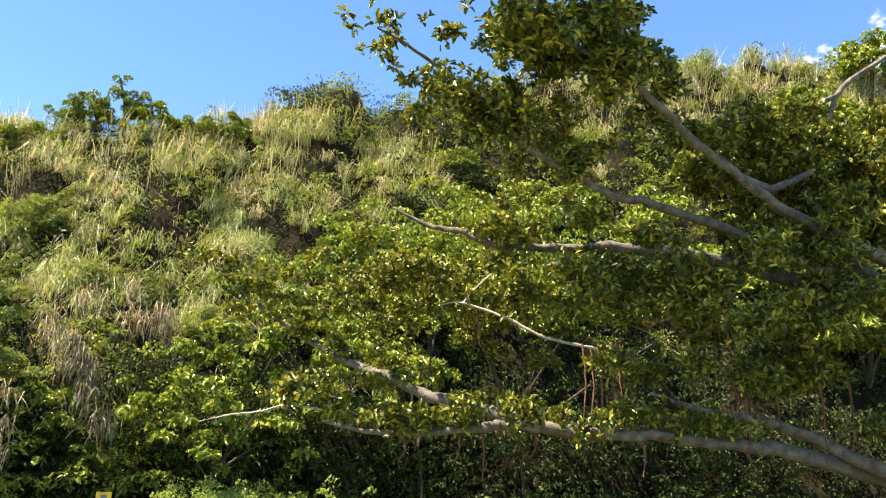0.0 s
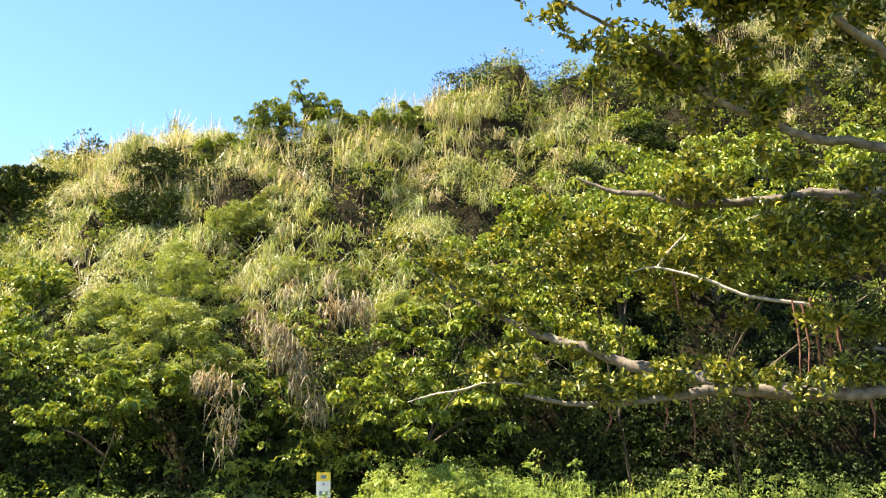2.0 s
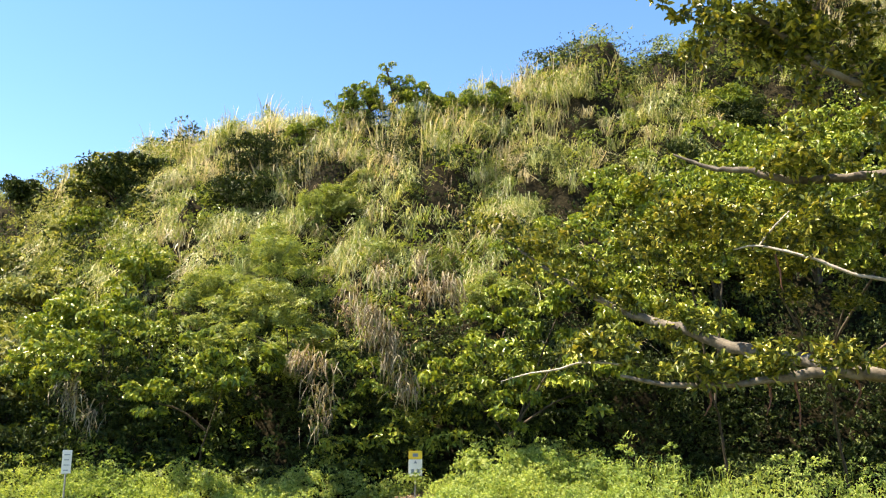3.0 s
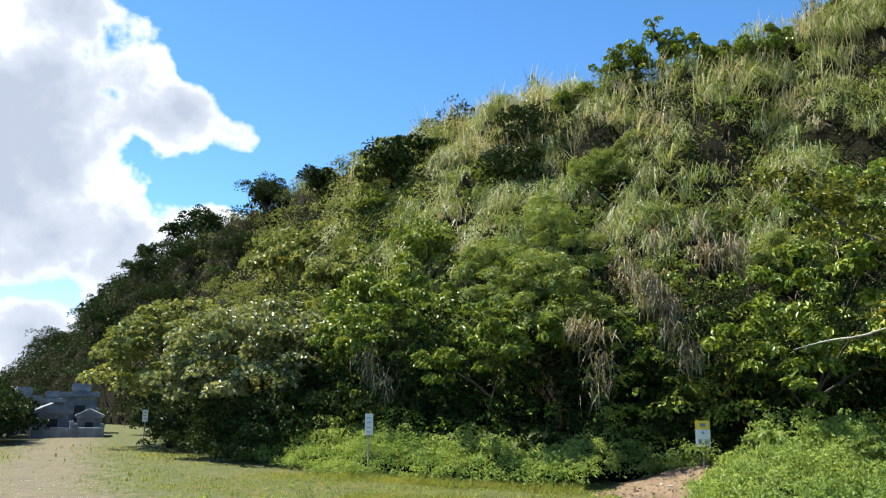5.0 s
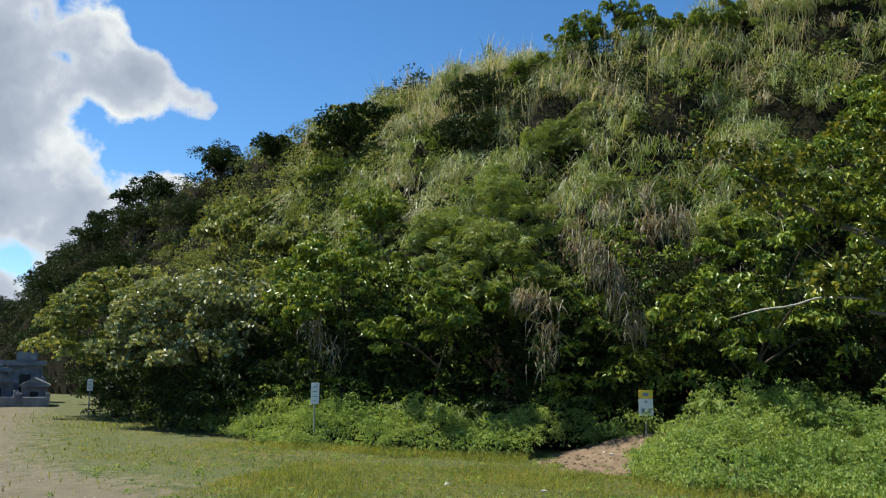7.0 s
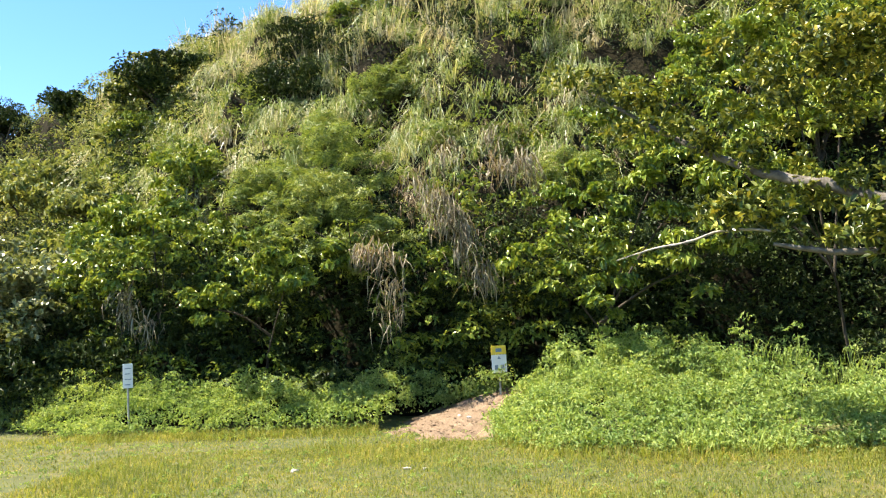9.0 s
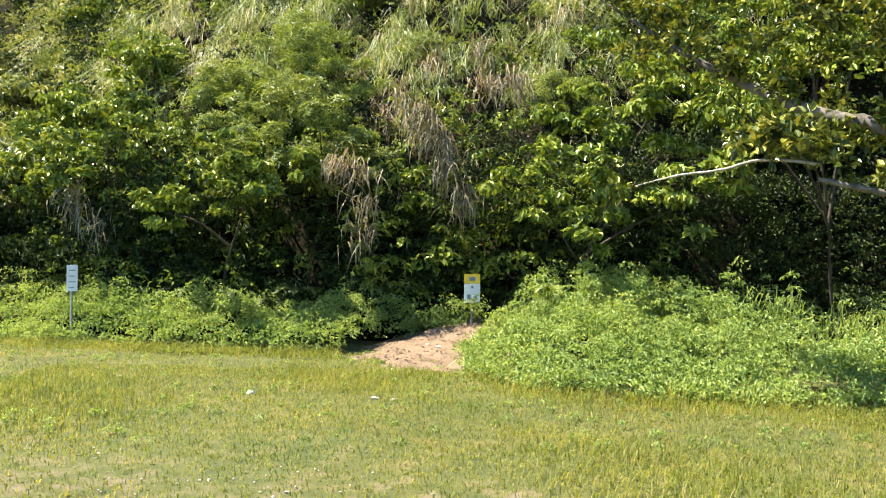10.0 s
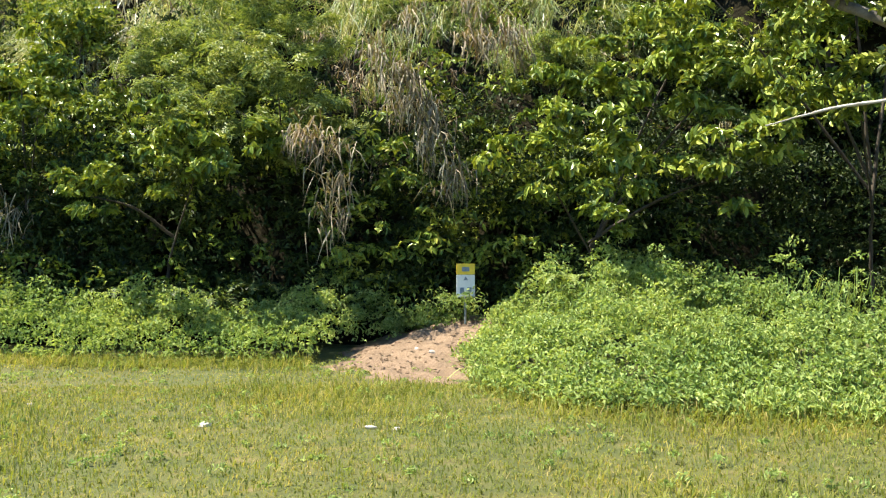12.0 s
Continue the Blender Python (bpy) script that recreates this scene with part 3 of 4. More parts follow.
# feathery plumes standing out of the grass along the skyline
x, y, z, off = hill_spots(20000, -16, 28, 6.5, 9.5)
keep = rng.uniform(size=len(x)) < 0.8 * grassy(x, z)
x, y, z = x[keep], y[keep], z[keep]
tagged(new("grass_plumes", soup("grass_plumes", *tufts(x, y, z, 5, (0.8, 1.35), (0.014, 0.03), (0.0, 0.4), 0.25), REED_DRY)),
       "pale dry flower plumes of the silver grass", "tall grass", kind="stuff")


def hanging(spots, per, reach, spread=0.2):
    """Dead grass that droops in curtains off ledges."""
    s = np.array(spots, float)
    x, y = s[:, 0], s[:, 1]
    nrm = steep(x, y)
    p = np.stack([x, y, s[:, 2]], -1)
    b = np.repeat(p, per, 0) + rng.normal(size=(len(p) * per, 3)) * np.array([spread, 0.12, spread])
    n = len(b)
    out = np.stack([rng.normal(size=n) * 0.4, rng.uniform(-1.0, -0.4, n), rng.uniform(0.0, 0.7, n)], -1)
    mid = b + unit(out) * rng.uniform(0.12, 0.3, (n, 1))
    tip = mid + np.stack([rng.normal(size=n) * 0.1, rng.uniform(-0.25, -0.02, n), -rng.uniform(*reach, n)], -1)
    w = np.stack([np.full(n, 1.0), rng.normal(size=n) * 0.5, np.zeros(n)], -1) * rng.uniform(0.004, 0.009, (n, 1))
    low = (mid + tip) / 2 + np.array([0, -0.05, 0.05])
    v = np.stack([b - w, b + w, mid + w, mid - w, low + w, low - w, tip], 1).reshape(-1, 3)
    i = np.arange(n)[:, None, None] * 7
    f = (np.array([[0, 1, 2], [0, 2, 3], [3, 2, 4], [3, 4, 5], [5, 4, 6]])[None] + i).reshape(-1, 3)
    return v, f


spots = []
for cx, cz, sx, sz, cnt in ((-0.8, 3.5, 0.5, 0.5, 10), (-0.5, 4.7, 1.0, 0.4, 9), (-1.3, 2.7, 0.5, 0.3, 4), (-0.5, 2.6, 0.4, 0.5, 9), (-6.2, 2.2, 0.3, 0.3, 7), (-2.2, 4.6, 0.8, 0.5, 5),
                            (1.0, 5.2, 0.9, 0.5, 6), (-4.2, 5.8, 1.2, 0.5, 8), (-2.9, 3.0, 0.4, 0.4, 2), (3.0, 7.0, 3.0, 1.5, 12), (-2.0, 7.0, 3.0, 1.5, 12)):
    for _ in range(cnt):
        x, z = rng.normal(cx, sx), max(1.4, rng.normal(cz, sz))
        yy = np.linspace(16, 24, 160)
        up_ = hill(np.full(160, x), yy)[0] > z
        if not up_.any():
            continue
        k = int(np.argmax(up_))
        spots.append((x, float(yy[k]) - rng.uniform(0.35, 0.8), z))
tagged(new("hanging_dead_grass", soup("hanging_dead_grass", *hanging(spots, 13, (0.12, 0.42)), STRAW_OLD)),
       "curtains of old dead grass hanging off the steep bank", "dead grass", kind="stuff")
spots = []
for cx, cz, sx, sz, cnt in ((-0.95, 3.75, 0.1, 0.12, 2), (-0.7, 3.4, 0.12, 0.15, 3), (-0.48, 2.85, 0.1, 0.15, 3), (-0.15, 2.45, 0.12, 0.1, 2), (0.3, 4.4, 0.15, 0.15, 2), (0.85, 3.95, 0.12, 0.15, 2), (-1.76, 1.75, 0.04, 0.05, 1),
                            (-1.5, 2.6, 0.2, 0.2, 2), (-2.05, 2.85, 0.2, 0.2, 2), (-1.2, 4.6, 0.4, 0.3, 2), (0.1, 5.0, 0.4, 0.3, 2), (-6.45, 2.1, 0.15, 0.2, 3)):
    for _ in range(cnt):
        x, z = rng.normal(cx, sx), rng.normal(cz, sz)
        spots.append((x, 16.2 + 0.2 * max(z - 2.5, 0) + 0.35 * max(-x - 3, 0) - rng.uniform(0.0, 0.2), z))
tagged(new("hanging_straw", soup("hanging_straw", *hanging(spots, 36, (0.1, 0.5), 0.1), STRAW)),
       "long pale straw curtains hanging over the steep bank", "dead grass", kind="stuff")


# thicket on the steep foot of the bank, its deep shade in the leaf colour
n = 2100
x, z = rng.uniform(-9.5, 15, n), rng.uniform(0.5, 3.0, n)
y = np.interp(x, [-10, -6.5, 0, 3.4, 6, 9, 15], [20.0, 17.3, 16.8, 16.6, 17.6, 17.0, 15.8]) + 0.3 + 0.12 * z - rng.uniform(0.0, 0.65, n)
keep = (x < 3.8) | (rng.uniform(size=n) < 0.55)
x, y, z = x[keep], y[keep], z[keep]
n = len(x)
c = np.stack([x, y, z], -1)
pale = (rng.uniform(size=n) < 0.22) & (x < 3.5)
for nm, mask, mat, label in (("bank_thicket", ~pale, LEAF_DARK_AND_SHADED, "leafy thicket hanging over the steep foot of the bank, darkened for its shade"), ("bank_creeper", pale, LEAF_BRIGHT, "bright green creeper leaves on the shaded bank")):
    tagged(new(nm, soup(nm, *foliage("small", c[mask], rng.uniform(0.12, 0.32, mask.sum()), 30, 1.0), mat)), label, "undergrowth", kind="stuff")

n = 90
z = rng.uniform(1.2, 4.2, n)
c = np.stack([rng.normal(-0.6, 0.7, n), 16.5 + 0.13 * z - rng.uniform(0.0, 0.35, n), z], -1)
tagged(new("bank_vines", soup("bank_vines", *foliage("broad", c, rng.uniform(0.12, 0.26, n), 26, 0.8), LEAF_BRIGHT)), "leafy green vines over dead grass on the steep bank", "undergrowth", kind="stuff")

# ferns at the foot of the bank
def fern(at_, size, turn, mat=LEAF_FERN, label="green fern with arching fronds in the shade of the bank"):
    ob = empty("fern", at_, label, "fern", "bank ferns", turn)
    for k in range(7):
        a = k * 0.9 + rng.uniform(-0.2, 0.2)
        s = np.linspace(0.1, 1, 12)
        arc = np.stack([np.cos(a) * s * size, np.sin(a) * s * size, (1.3 * s - 1.25 * s * s) * size], -1)
        tang = unit(np.gradient(arc, axis=0))
        side = unit(np.cross(tang, np.array([0, 0, 1.0])))
        w = (np.sin(np.pi * (0.12 + 0.88 * s)) * 0.24 * size)[:, None]
        drop = np.array([0, 0, -0.25])
        v = np.concatenate([arc, arc + (side + tang * 0.5 + drop) * w, arc + (-side + tang * 0.5 + drop) * w])
        f = np.array([t for i in range(11) for t in ((i, i + 1, 12 + i), (i + 1, i, 24 + i))])
        part("frond", soup("frond", v, f, mat), mat, ob)
    return ob


first = fern((-3.4, 16.9, 0.55), 0.55, 0)
for x, y, z, s in ((-3.9, 17.0, 0.7, 1.0), (-4.4, 17.1, 0.6, 0.9), (-2.9, 16.9, 0.75, 0.9), (-2.2, 16.8, 0.6, 0.8), (-4.9, 17.2, 0.7, 1.0), (-1.4, 16.9, 0.8, 0.8), (-5.5, 17.2, 0.55, 0.9)):
    again(first, x, y, z, s, rng.uniform(0, 360))

fern((1.15, 14.9, 0.95), 0.42, 20, LEAF_FEATHER, "yellow-green fern with sunlit fronds above the herbs")


# ---------------------------------------------------------------- herb band along the foot of the hill, and the bare earth gap
def front(x):
    return np.interp(x, [-16, -9.5, -7, -2.0, -1.75, -1.7, -0.25, -0.2, 0.5, 2.5, 4, 8, 14], [23.0, 18.2, 16.0, 15.1, 15.0, 15.8, 15.7, 13.2, 12.1, 11.3, 10.9, 10.4, 10.2])


def herb_height(x, y):
    west = 0.78 * np.clip((y - front(x) + 0.15) / 0.9, 0, 1) ** 0.7
    side = x - np.interp(y, [10, 12.9, 14, 15, 16, 17], [0.6, -0.6, -0.4, -0.05, 0.14, 0.2])
    east = 1.05 * np.clip((y - front(np.maximum(x, 0.0)) + 0.5) / 3.0, 0, 1) ** 0.9 * np.clip(side / 1.1, 0, 1) ** 0.7 + 0.3 * np.exp(-((x - 0.95) / 0.5) ** 2 - ((y - 15.3) / 0.8) ** 2)
    h = np.where(x < -0.95, west, np.where(side > 0, east, np.where(y > 15.8 + 0.3 * (x < -0.5), 0.6, -1)))
    h = np.where((x > -1.8) & (x < -0.9) & (y < 15.7 + 0.4 * (x + 1.8)), -1, h)
    return np.where((h > 0.02) & (y > front(x) - 0.3), h * (0.8 + 0.3 * np.sin(2.3 * x + 1.1 * y) * np.sin(1.9 * y - 0.7 * x) + 0.2 * np.sin(6.1 * x + 2.3 * y) * np.sin(5.3 * y - 2.7 * x + 1)) + 0.04, -1)


x, y = rng.uniform(-12, 9, 22000), rng.uniform(9.4, 20, 22000)
h = herb_height(x, y)
ok = (h > 0) & (y < np.interp(x, [-12, -9, -6, 0, 6, 9], [23, 21, 17.8, 17.3, 17.4, 17])) & (rng.uniform(size=len(x)) < np.where(x > 5, 0.4, 1.0) * np.where((x > 3.4) & (y > 12.8), 0.1, 1.0))
x, y, h = x[ok], y[ok], h[ok]
n = len(x)
c = np.stack([x, y, h * rng.uniform(0.55, 1.12, n)], -1)
tagged(new("herb_band", soup("herb_band", *foliage("small", c, rng.uniform(0.07, 0.2, n), 26, 0.55), LEAF_HERB)),
       "thick bright green nettle-like herbs along the foot of the hill", "herbs", kind="stuff")
x, y = rng.uniform(-0.6, 7, 16000), rng.uniform(9.6, 15, 16000)
h = herb_height(x, y)
ok = (h > 0) & (patchy(x, y, h, 0.9) > 0.0) & (rng.uniform(size=len(x)) < np.where(h < 0.45, 0.9, 0.25))
x, y, h = x[ok], y[ok], h[ok]
n = len(x)
tagged(new("band_grass", soup("band_grass", *blades(np.stack([x, y, np.maximum(h - 0.3, 0)], -1), np.array([0, -0.25, 1.0]) + rng.normal(size=(n, 3)) * 0.35, rng.uniform(0.25, 0.55, n), rng.uniform(0.008, 0.016, n), rng.uniform(0.3, 1.0, n)), LEAF_HERB)),
       "long bright green grass among the herbs", "grass", kind="stuff")


x = rng.uniform(-7, 6.5, 17000)
y = front(x) + rng.normal(size=17000) * np.where(x > 0, 0.5, 0.25) - 0.15
ok = (x < -2) | (x > -0.3)
x, y = x[ok], y[ok]
n = len(x)
tagged(new("fringe_grass", soup("fringe_grass", *blades(np.stack([x, y, np.zeros(n)], -1), np.array([0, -0.1, 1.0]) + rng.normal(size=(n, 3)) * 0.5, rng.uniform(0.08, 0.26, n), rng.uniform(0.006, 0.011, n), rng.uniform(0.3, 1.2, n)), TURF)),
       "longer green grass along the edge of the herbs", "grass", kind="stuff")


# the leafy trees that lean out over the foot of the bank
def leaning_tree(at_, places, sizes, mat, label, kind, per, scale):
    ob = empty("leaning_tree", at_, label, "tree", "bank trees")
    o = np.array(at_)
    c0, r0 = np.array(places, float), np.array(sizes, float)
    c, r = [], []
    for k in range(len(c0)):
        d = scatter(8)
        d[:, 2] = d[:, 2] * 0.8 + 0.1
        c.append(c0[k] + d * r0[k] * rng.uniform(0.5, 1.1, (8, 1))), r.append(r0[k] * rng.uniform(0.22, 0.4, 8))
    c, r = np.concatenate(c) - o, np.concatenate(r)
    part("crown", soup("crown", *foliage(kind, c, r, per, scale), mat), mat, ob)
    for k in range(0, len(c0), 3):
        e, stem = c0[k] - o, c0[0] - o
        fork = stem * np.array([0.35, 0.4, 0.6]) * (0.8 + 0.05 * (k % 4))
        way = [(0, 0, 0), stem * np.array([0.15, 0.15, 0.35]), fork, e] if k == 0 else [fork, fork + (e - fork) * 0.5 + np.array([0, 0, 0.12]), e]
        v, q = limb(way, (0.026, 0.024, 0.018, 0.008)[-len(way):], 7, 0.1, k)
        part("trunk" if k == 0 else "limb", soup("limb", v, q, STEM, True), STEM, ob)
    return ob


leaning_tree((2.2, 16.9, 0.2), [(0.9, 15.3, 2.45), (1.5, 15.0, 2.9), (2.3, 14.6, 2.5), (3.1, 14.4, 2.3), (1.1, 15.9, 3.5), (2.0, 15.3, 3.7), (3.0, 15.0, 3.4), (3.9, 14.6, 3.0), (1.7, 14.6, 1.9), (2.9, 15.3, 4.3)],
             [0.6, 0.65, 0.7, 0.65, 0.6, 0.7, 0.75, 0.7, 0.45, 0.7], LEAF_BRIGHT, "bright green tree with drooping leaves leaning off the bank", "broad", 70, 1.0)
# the last seven leaf masses are added to shade the bank below
leaning_tree((6.0, 16.4, 0.2), [(4.4, 14.3, 4.0), (5.3, 14.2, 4.9), (6.6, 14.2, 5.2), (4.8, 15.0, 5.4), (6.0, 14.9, 5.9), (7.5, 14.4, 5.6), (4.0, 15.2, 4.7), (8.3, 14.0, 5.0), (2.2, 16.2, 4.6), (3.2, 16.0, 5.1), (4.2, 16.2, 5.9), (5.2, 16.0, 6.3), (6.2, 15.8, 6.4), (7.2, 15.6, 6.5), (8.4, 15.2, 6.4)],
             [0.85, 0.85, 0.85, 0.85, 0.9, 0.85, 0.75, 0.75, 0.8, 0.85, 0.9, 0.9, 0.9, 0.9, 0.9], LEAF_BRIGHT, "bright green tree with drooping leaves leaning off the bank", "broad", 105, 0.8)
leaning_tree((7.6, 15.0, 0.1), [(4.4, 10.9, 4.5), (5.3, 10.7, 5.0), (6.2, 10.5, 4.8), (7.2, 10.4, 5.2), (3.5, 11.6, 4.8), (5.0, 11.6, 4.1), (6.4, 11.4, 4.1), (7.8, 11.0, 4.5), (8.9, 10.4, 5.2), (4.4, 12.2, 5.3), (6.0, 12.0, 5.6), (7.8, 11.8, 5.8), (9.4, 11.4, 4.4)],
             [0.75, 0.8, 0.8, 0.85, 0.7, 0.7, 0.75, 0.8, 0.8, 0.8, 0.8, 0.85, 0.8], LEAF_BRIGHT, "glossy yellow-green broadleaf tree reaching off the bank", "broad", 120, 0.68)
leaning_tree((-4.3, 17.4, 0.3), [(-3.5, 16.0, 2.55), (-4.3, 15.9, 2.4), (-2.9, 16.2, 2.8), (-4.9, 16.2, 2.1), (-4.0, 16.3, 3.0)],
             [0.5, 0.55, 0.45, 0.45, 0.5], LEAF_BRIGHT, "bright green tree with drooping leaves leaning off the bank", "broad", 75, 1.0)
leaning_tree((-6.6, 18.2, 0.3), [(-6.0, 17.2, 3.3), (-6.9, 17.4, 2.9), (-7.5, 18.0, 3.5), (-6.4, 17.6, 4.1), (-5.4, 17.2, 2.6), (-7.9, 18.6, 2.7)],
             [0.7, 0.7, 0.75, 0.7, 0.55, 0.7], LEAF_BRIGHT, "bright green tree with drooping leaves leaning off the bank", "broad", 75, 1.0)
leaning_tree((-2.6, 18.2, 1.8), [(-2.6, 17.0, 3.9), (-3.3, 17.2, 4.4), (-2.1, 17.4, 4.5), (-3.9, 17.4, 3.7), (-2.9, 17.8, 5.1), (-1.9, 16.9, 3.3), (-3.1, 16.7, 3.2), (-3.9, 17.0, 3.1), (-2.4, 16.7, 2.8)],
             [0.6, 0.7, 0.65, 0.6, 0.6, 0.4, 0.55, 0.5, 0.4], LEAF_FEATHER, "light green feathery tree on the bank", "feather", 34, 1.0)


def mound(x, y):
    side = np.clip((x + 2.0 + 0.5 * (15.6 - y) * 0.4) / 1.8, 0, 1) * np.clip((1.2 - x) / 0.8, 0, 1)
    slope = np.clip((y - 13.2) / 2.5, 0, 1.1)
    return -0.08 + 0.45 * side * slope ** 1.1 + 0.03 * np.sin(5.3 * x + 1) * np.sin(4.6 * y) + 0.015 * np.sin(17 * x + 9 * y) + 0.012 * np.sin(23 * y - 11 * x)


tagged(new("earth_mound", sheet("earth_mound", np.linspace(-2.5, 0.5, 60), np.linspace(13.4, 17.2, 60), mound, DIRT)), "sloping patch of bare reddish-tan earth in the herbs", "earth", kind="structure")

# ---------------------------------------------------------------- the banyan whose limbs reach over the lawn
banyan = empty("banyan_tree", (9.6, 6.2, 0.0), "grey-barked banyan with long low limbs and glossy leaf tufts", "tree")


def local(v):
    return v - np.array([9.6, 6.2, 0.0])


def bough(name, points, radii, mat=BARK, sides=10, label=""):
    v, q = limb(points, radii, sides, 0.09, len(points) + int(abs(points[0][0]) * 10))
    return part(name, soup(name, local(v), q, mat, True), mat, banyan, label)


bough("trunk", [(9.7, 6.1, -0.1), (9.5, 6.2, 0.7), (9.3, 6.3, 1.5), (9.0, 6.4, 2.6), (8.7, 6.4, 3.5)], (0.5, 0.38, 0.3, 0.2, 0.13), sides=16)
bough("limb", [(9.3, 6.3, 1.2), (8.4, 6.6, 1.35), (7.57, 6.8, 1.56), (6.63, 7.1, 1.83), (6.23, 7.3, 1.88), (5.25, 7.6, 1.97), (4.62, 7.8, 1.98), (3.81, 8.0, 2.05), (3.12, 8.15, 1.96), (2.45, 8.3, 1.95), (1.95, 8.44, 2.05)],
      (0.16, 0.11, 0.086, 0.075, 0.068, 0.064, 0.06, 0.05, 0.037, 0.027, 0.016), label="pale mottled bark on a long level limb")
bough("limb", [(9.3, 6.3, 1.4), (8.3, 6.4, 1.45), (7.36, 6.6, 1.64), (6.93, 7.0, 1.95), (6.39, 7.2, 2.14), (5.89, 7.3, 2.19), (5.2, 7.5, 2.4)], (0.16, 0.11, 0.08, 0.066, 0.052, 0.038, 0.018))
bough("limb", [(4.62, 7.8, 1.98), (4.18, 8.8, 2.21), (3.56, 9.6, 2.45), (3.18, 10.0, 2.69), (2.77, 10.4, 2.89), (2.27, 10.8, 3.22), (1.73, 11.2, 3.67), (1.1, 11.7, 4.27)], (0.085, 0.08, 0.072, 0.06, 0.05, 0.038, 0.024, 0.012), label="pale mottled bark on a rising limb")
bough("limb", [(8.9, 6.4, 2.9), (7.2, 7.4, 3.8), (5.63, 8.2, 4.19), (4.86, 8.6, 4.2), (4.18, 8.9, 4.24), (3.71, 9.2, 4.45), (3.41, 9.4, 4.53), (3.02, 9.6, 4.76)], (0.1, 0.085, 0.07, 0.055, 0.045, 0.038, 0.03, 0.014))
bough("limb", [(8.8, 6.4, 3.4), (7.2, 6.4, 3.9), (6.1, 6.35, 4.2), (5.56, 6.3, 4.44), (5.11, 6.3, 4.69), (4.65, 6.2, 4.93), (4.1, 6.1, 5.19), (3.44, 6.0, 5.33), (2.83, 5.9, 5.33)],
      (0.09, 0.066, 0.054, 0.048, 0.043, 0.039, 0.033, 0.024, 0.01))
bough("limb", [(5.56, 6.3, 4.44), (6.0, 6.4, 4.42), (6.41, 6.5, 4.59), (6.71, 6.6, 4.74), (7.57, 6.8, 5.14)], (0.05, 0.042, 0.035, 0.028, 0.012))
bough("limb", [(8.8, 6.4, 3.2), (7.0, 6.7, 3.7), (5.8, 6.9, 4.1), (4.98, 7.0, 4.3), (4.5, 7.0, 4.33), (3.98, 7.0, 4.53), (3.49, 6.9, 4.66), (3.12, 6.9, 5.01), (2.61, 6.8, 5.23), (2.14, 6.6, 5.33), (1.8, 6.4, 5.32)],
      (0.075, 0.06, 0.05, 0.045, 0.039, 0.034, 0.028, 0.023, 0.018, 0.014, 0.008))
bough("limb", [(9.0, 6.4, 2.4), (8.6, 7.0, 3.4), (7.9, 7.4, 4.36), (8.06, 7.6, 5.35), (8.4, 7.6, 6.43), (9.27, 7.5, 7.13)], (0.14, 0.1, 0.06, 0.045, 0.036, 0.03))
bough("limb", [(8.4, 7.6, 6.43), (7.79, 7.6, 6.12), (7.3, 7.5, 6.0)], (0.034, 0.028, 0.012))
bough("dead_branch", [(5.0, 8.0, 2.9), (4.36, 8.2, 3.03), (4.01, 8.4, 3.24), (3.58, 8.7, 3.44), (3.38, 8.9, 3.44)], (0.02, 0.018, 0.016, 0.012, 0.006), DEADWOOD, 7, "bare bleached branch")
bough("dead_branch", [(3.58, 8.7, 3.44), (3.72, 8.65, 3.62), (3.9, 8.6, 3.8)], (0.012, 0.011, 0.008), DEADWOOD, 7, "bare bleached branch")
bough("dead_branch", [(5.63, 8.2, 4.19), (5.33, 8.3, 3.97), (4.95, 8.5, 4.05), (4.53, 8.7, 3.95)], (0.016, 0.015, 0.012, 0.006), DEADWOOD, 7, "bare bleached branch")
bough("dead_branch", [(4.95, 8.5, 4.05), (4.85, 8.5, 3.8), (4.8, 8.5, 3.6)], (0.014, 0.011, 0.006), DEADWOOD, 6, "bare bleached branch")
bough("dead_branch", [(2.0, 8.5, 2.16), (1.75, 8.55, 2.19), (1.55, 8.62, 2.185), (1.36, 8.72, 2.13), (1.1, 8.86, 2.1), (0.82, 9.0, 2.03)], (0.011, 0.011, 0.011, 0.01, 0.008, 0.004), DEADWOOD, 6, "bare bleached twig")
for x, y, z, reach in ((4.75, 7.9, 2.9, 0.75), (4.85, 7.9, 2.95, 0.85), (4.98, 7.9, 2.9, 0.7), (5.65, 6.9, 3.4, 0.5), (5.72, 6.9, 3.35, 0.55), (3.75, 8.7, 3.35, 0.4), (6.15, 7.2, 2.6, 0.8), (6.25, 7.25, 2.5, 0.75),
                       (3.55, 8.1, 2.0, 0.5), (5.15, 7.6, 1.95, 0.4), (2.75, 8.25, 1.95, 0.3), (7.9, 7.5, 4.6, 1.2), (4.1, 8.0, 2.0, 0.28), (4.68, 7.95, 2.95, 0.8), (5.05, 7.85, 3.0, 0.9), (5.1, 7.9, 2.85, 0.6), (5.6, 7.0, 3.3, 0.35), (6.5, 7.1, 2.4, 0.6), (6.05, 7.2, 2.5, 0.5), (6.9, 6.9, 2.6, 0.9), (7.2, 6.8, 2.7, 1.0), (3.3, 8.15, 2.0, 0.35)):
    v, q = limb([(x, y, z), (x + 0.03, y, z - reach * 0.5), (x + rng.uniform(-0.06, 0.06), y, z - reach)], (0.014, 0.012, 0.004), 5, 0.2, int(x * 100))
    part("aerial_root", soup("aerial_root", local(v), q, ROOT, True), ROOT, banyan, "thin reddish hanging root")


def tufts_on(points, count, rise, spread):
    """Leaf tufts above a limb, between its ends."""
    p = np.array(points, float)
    t = rng.uniform(0, len(p) - 1, count)
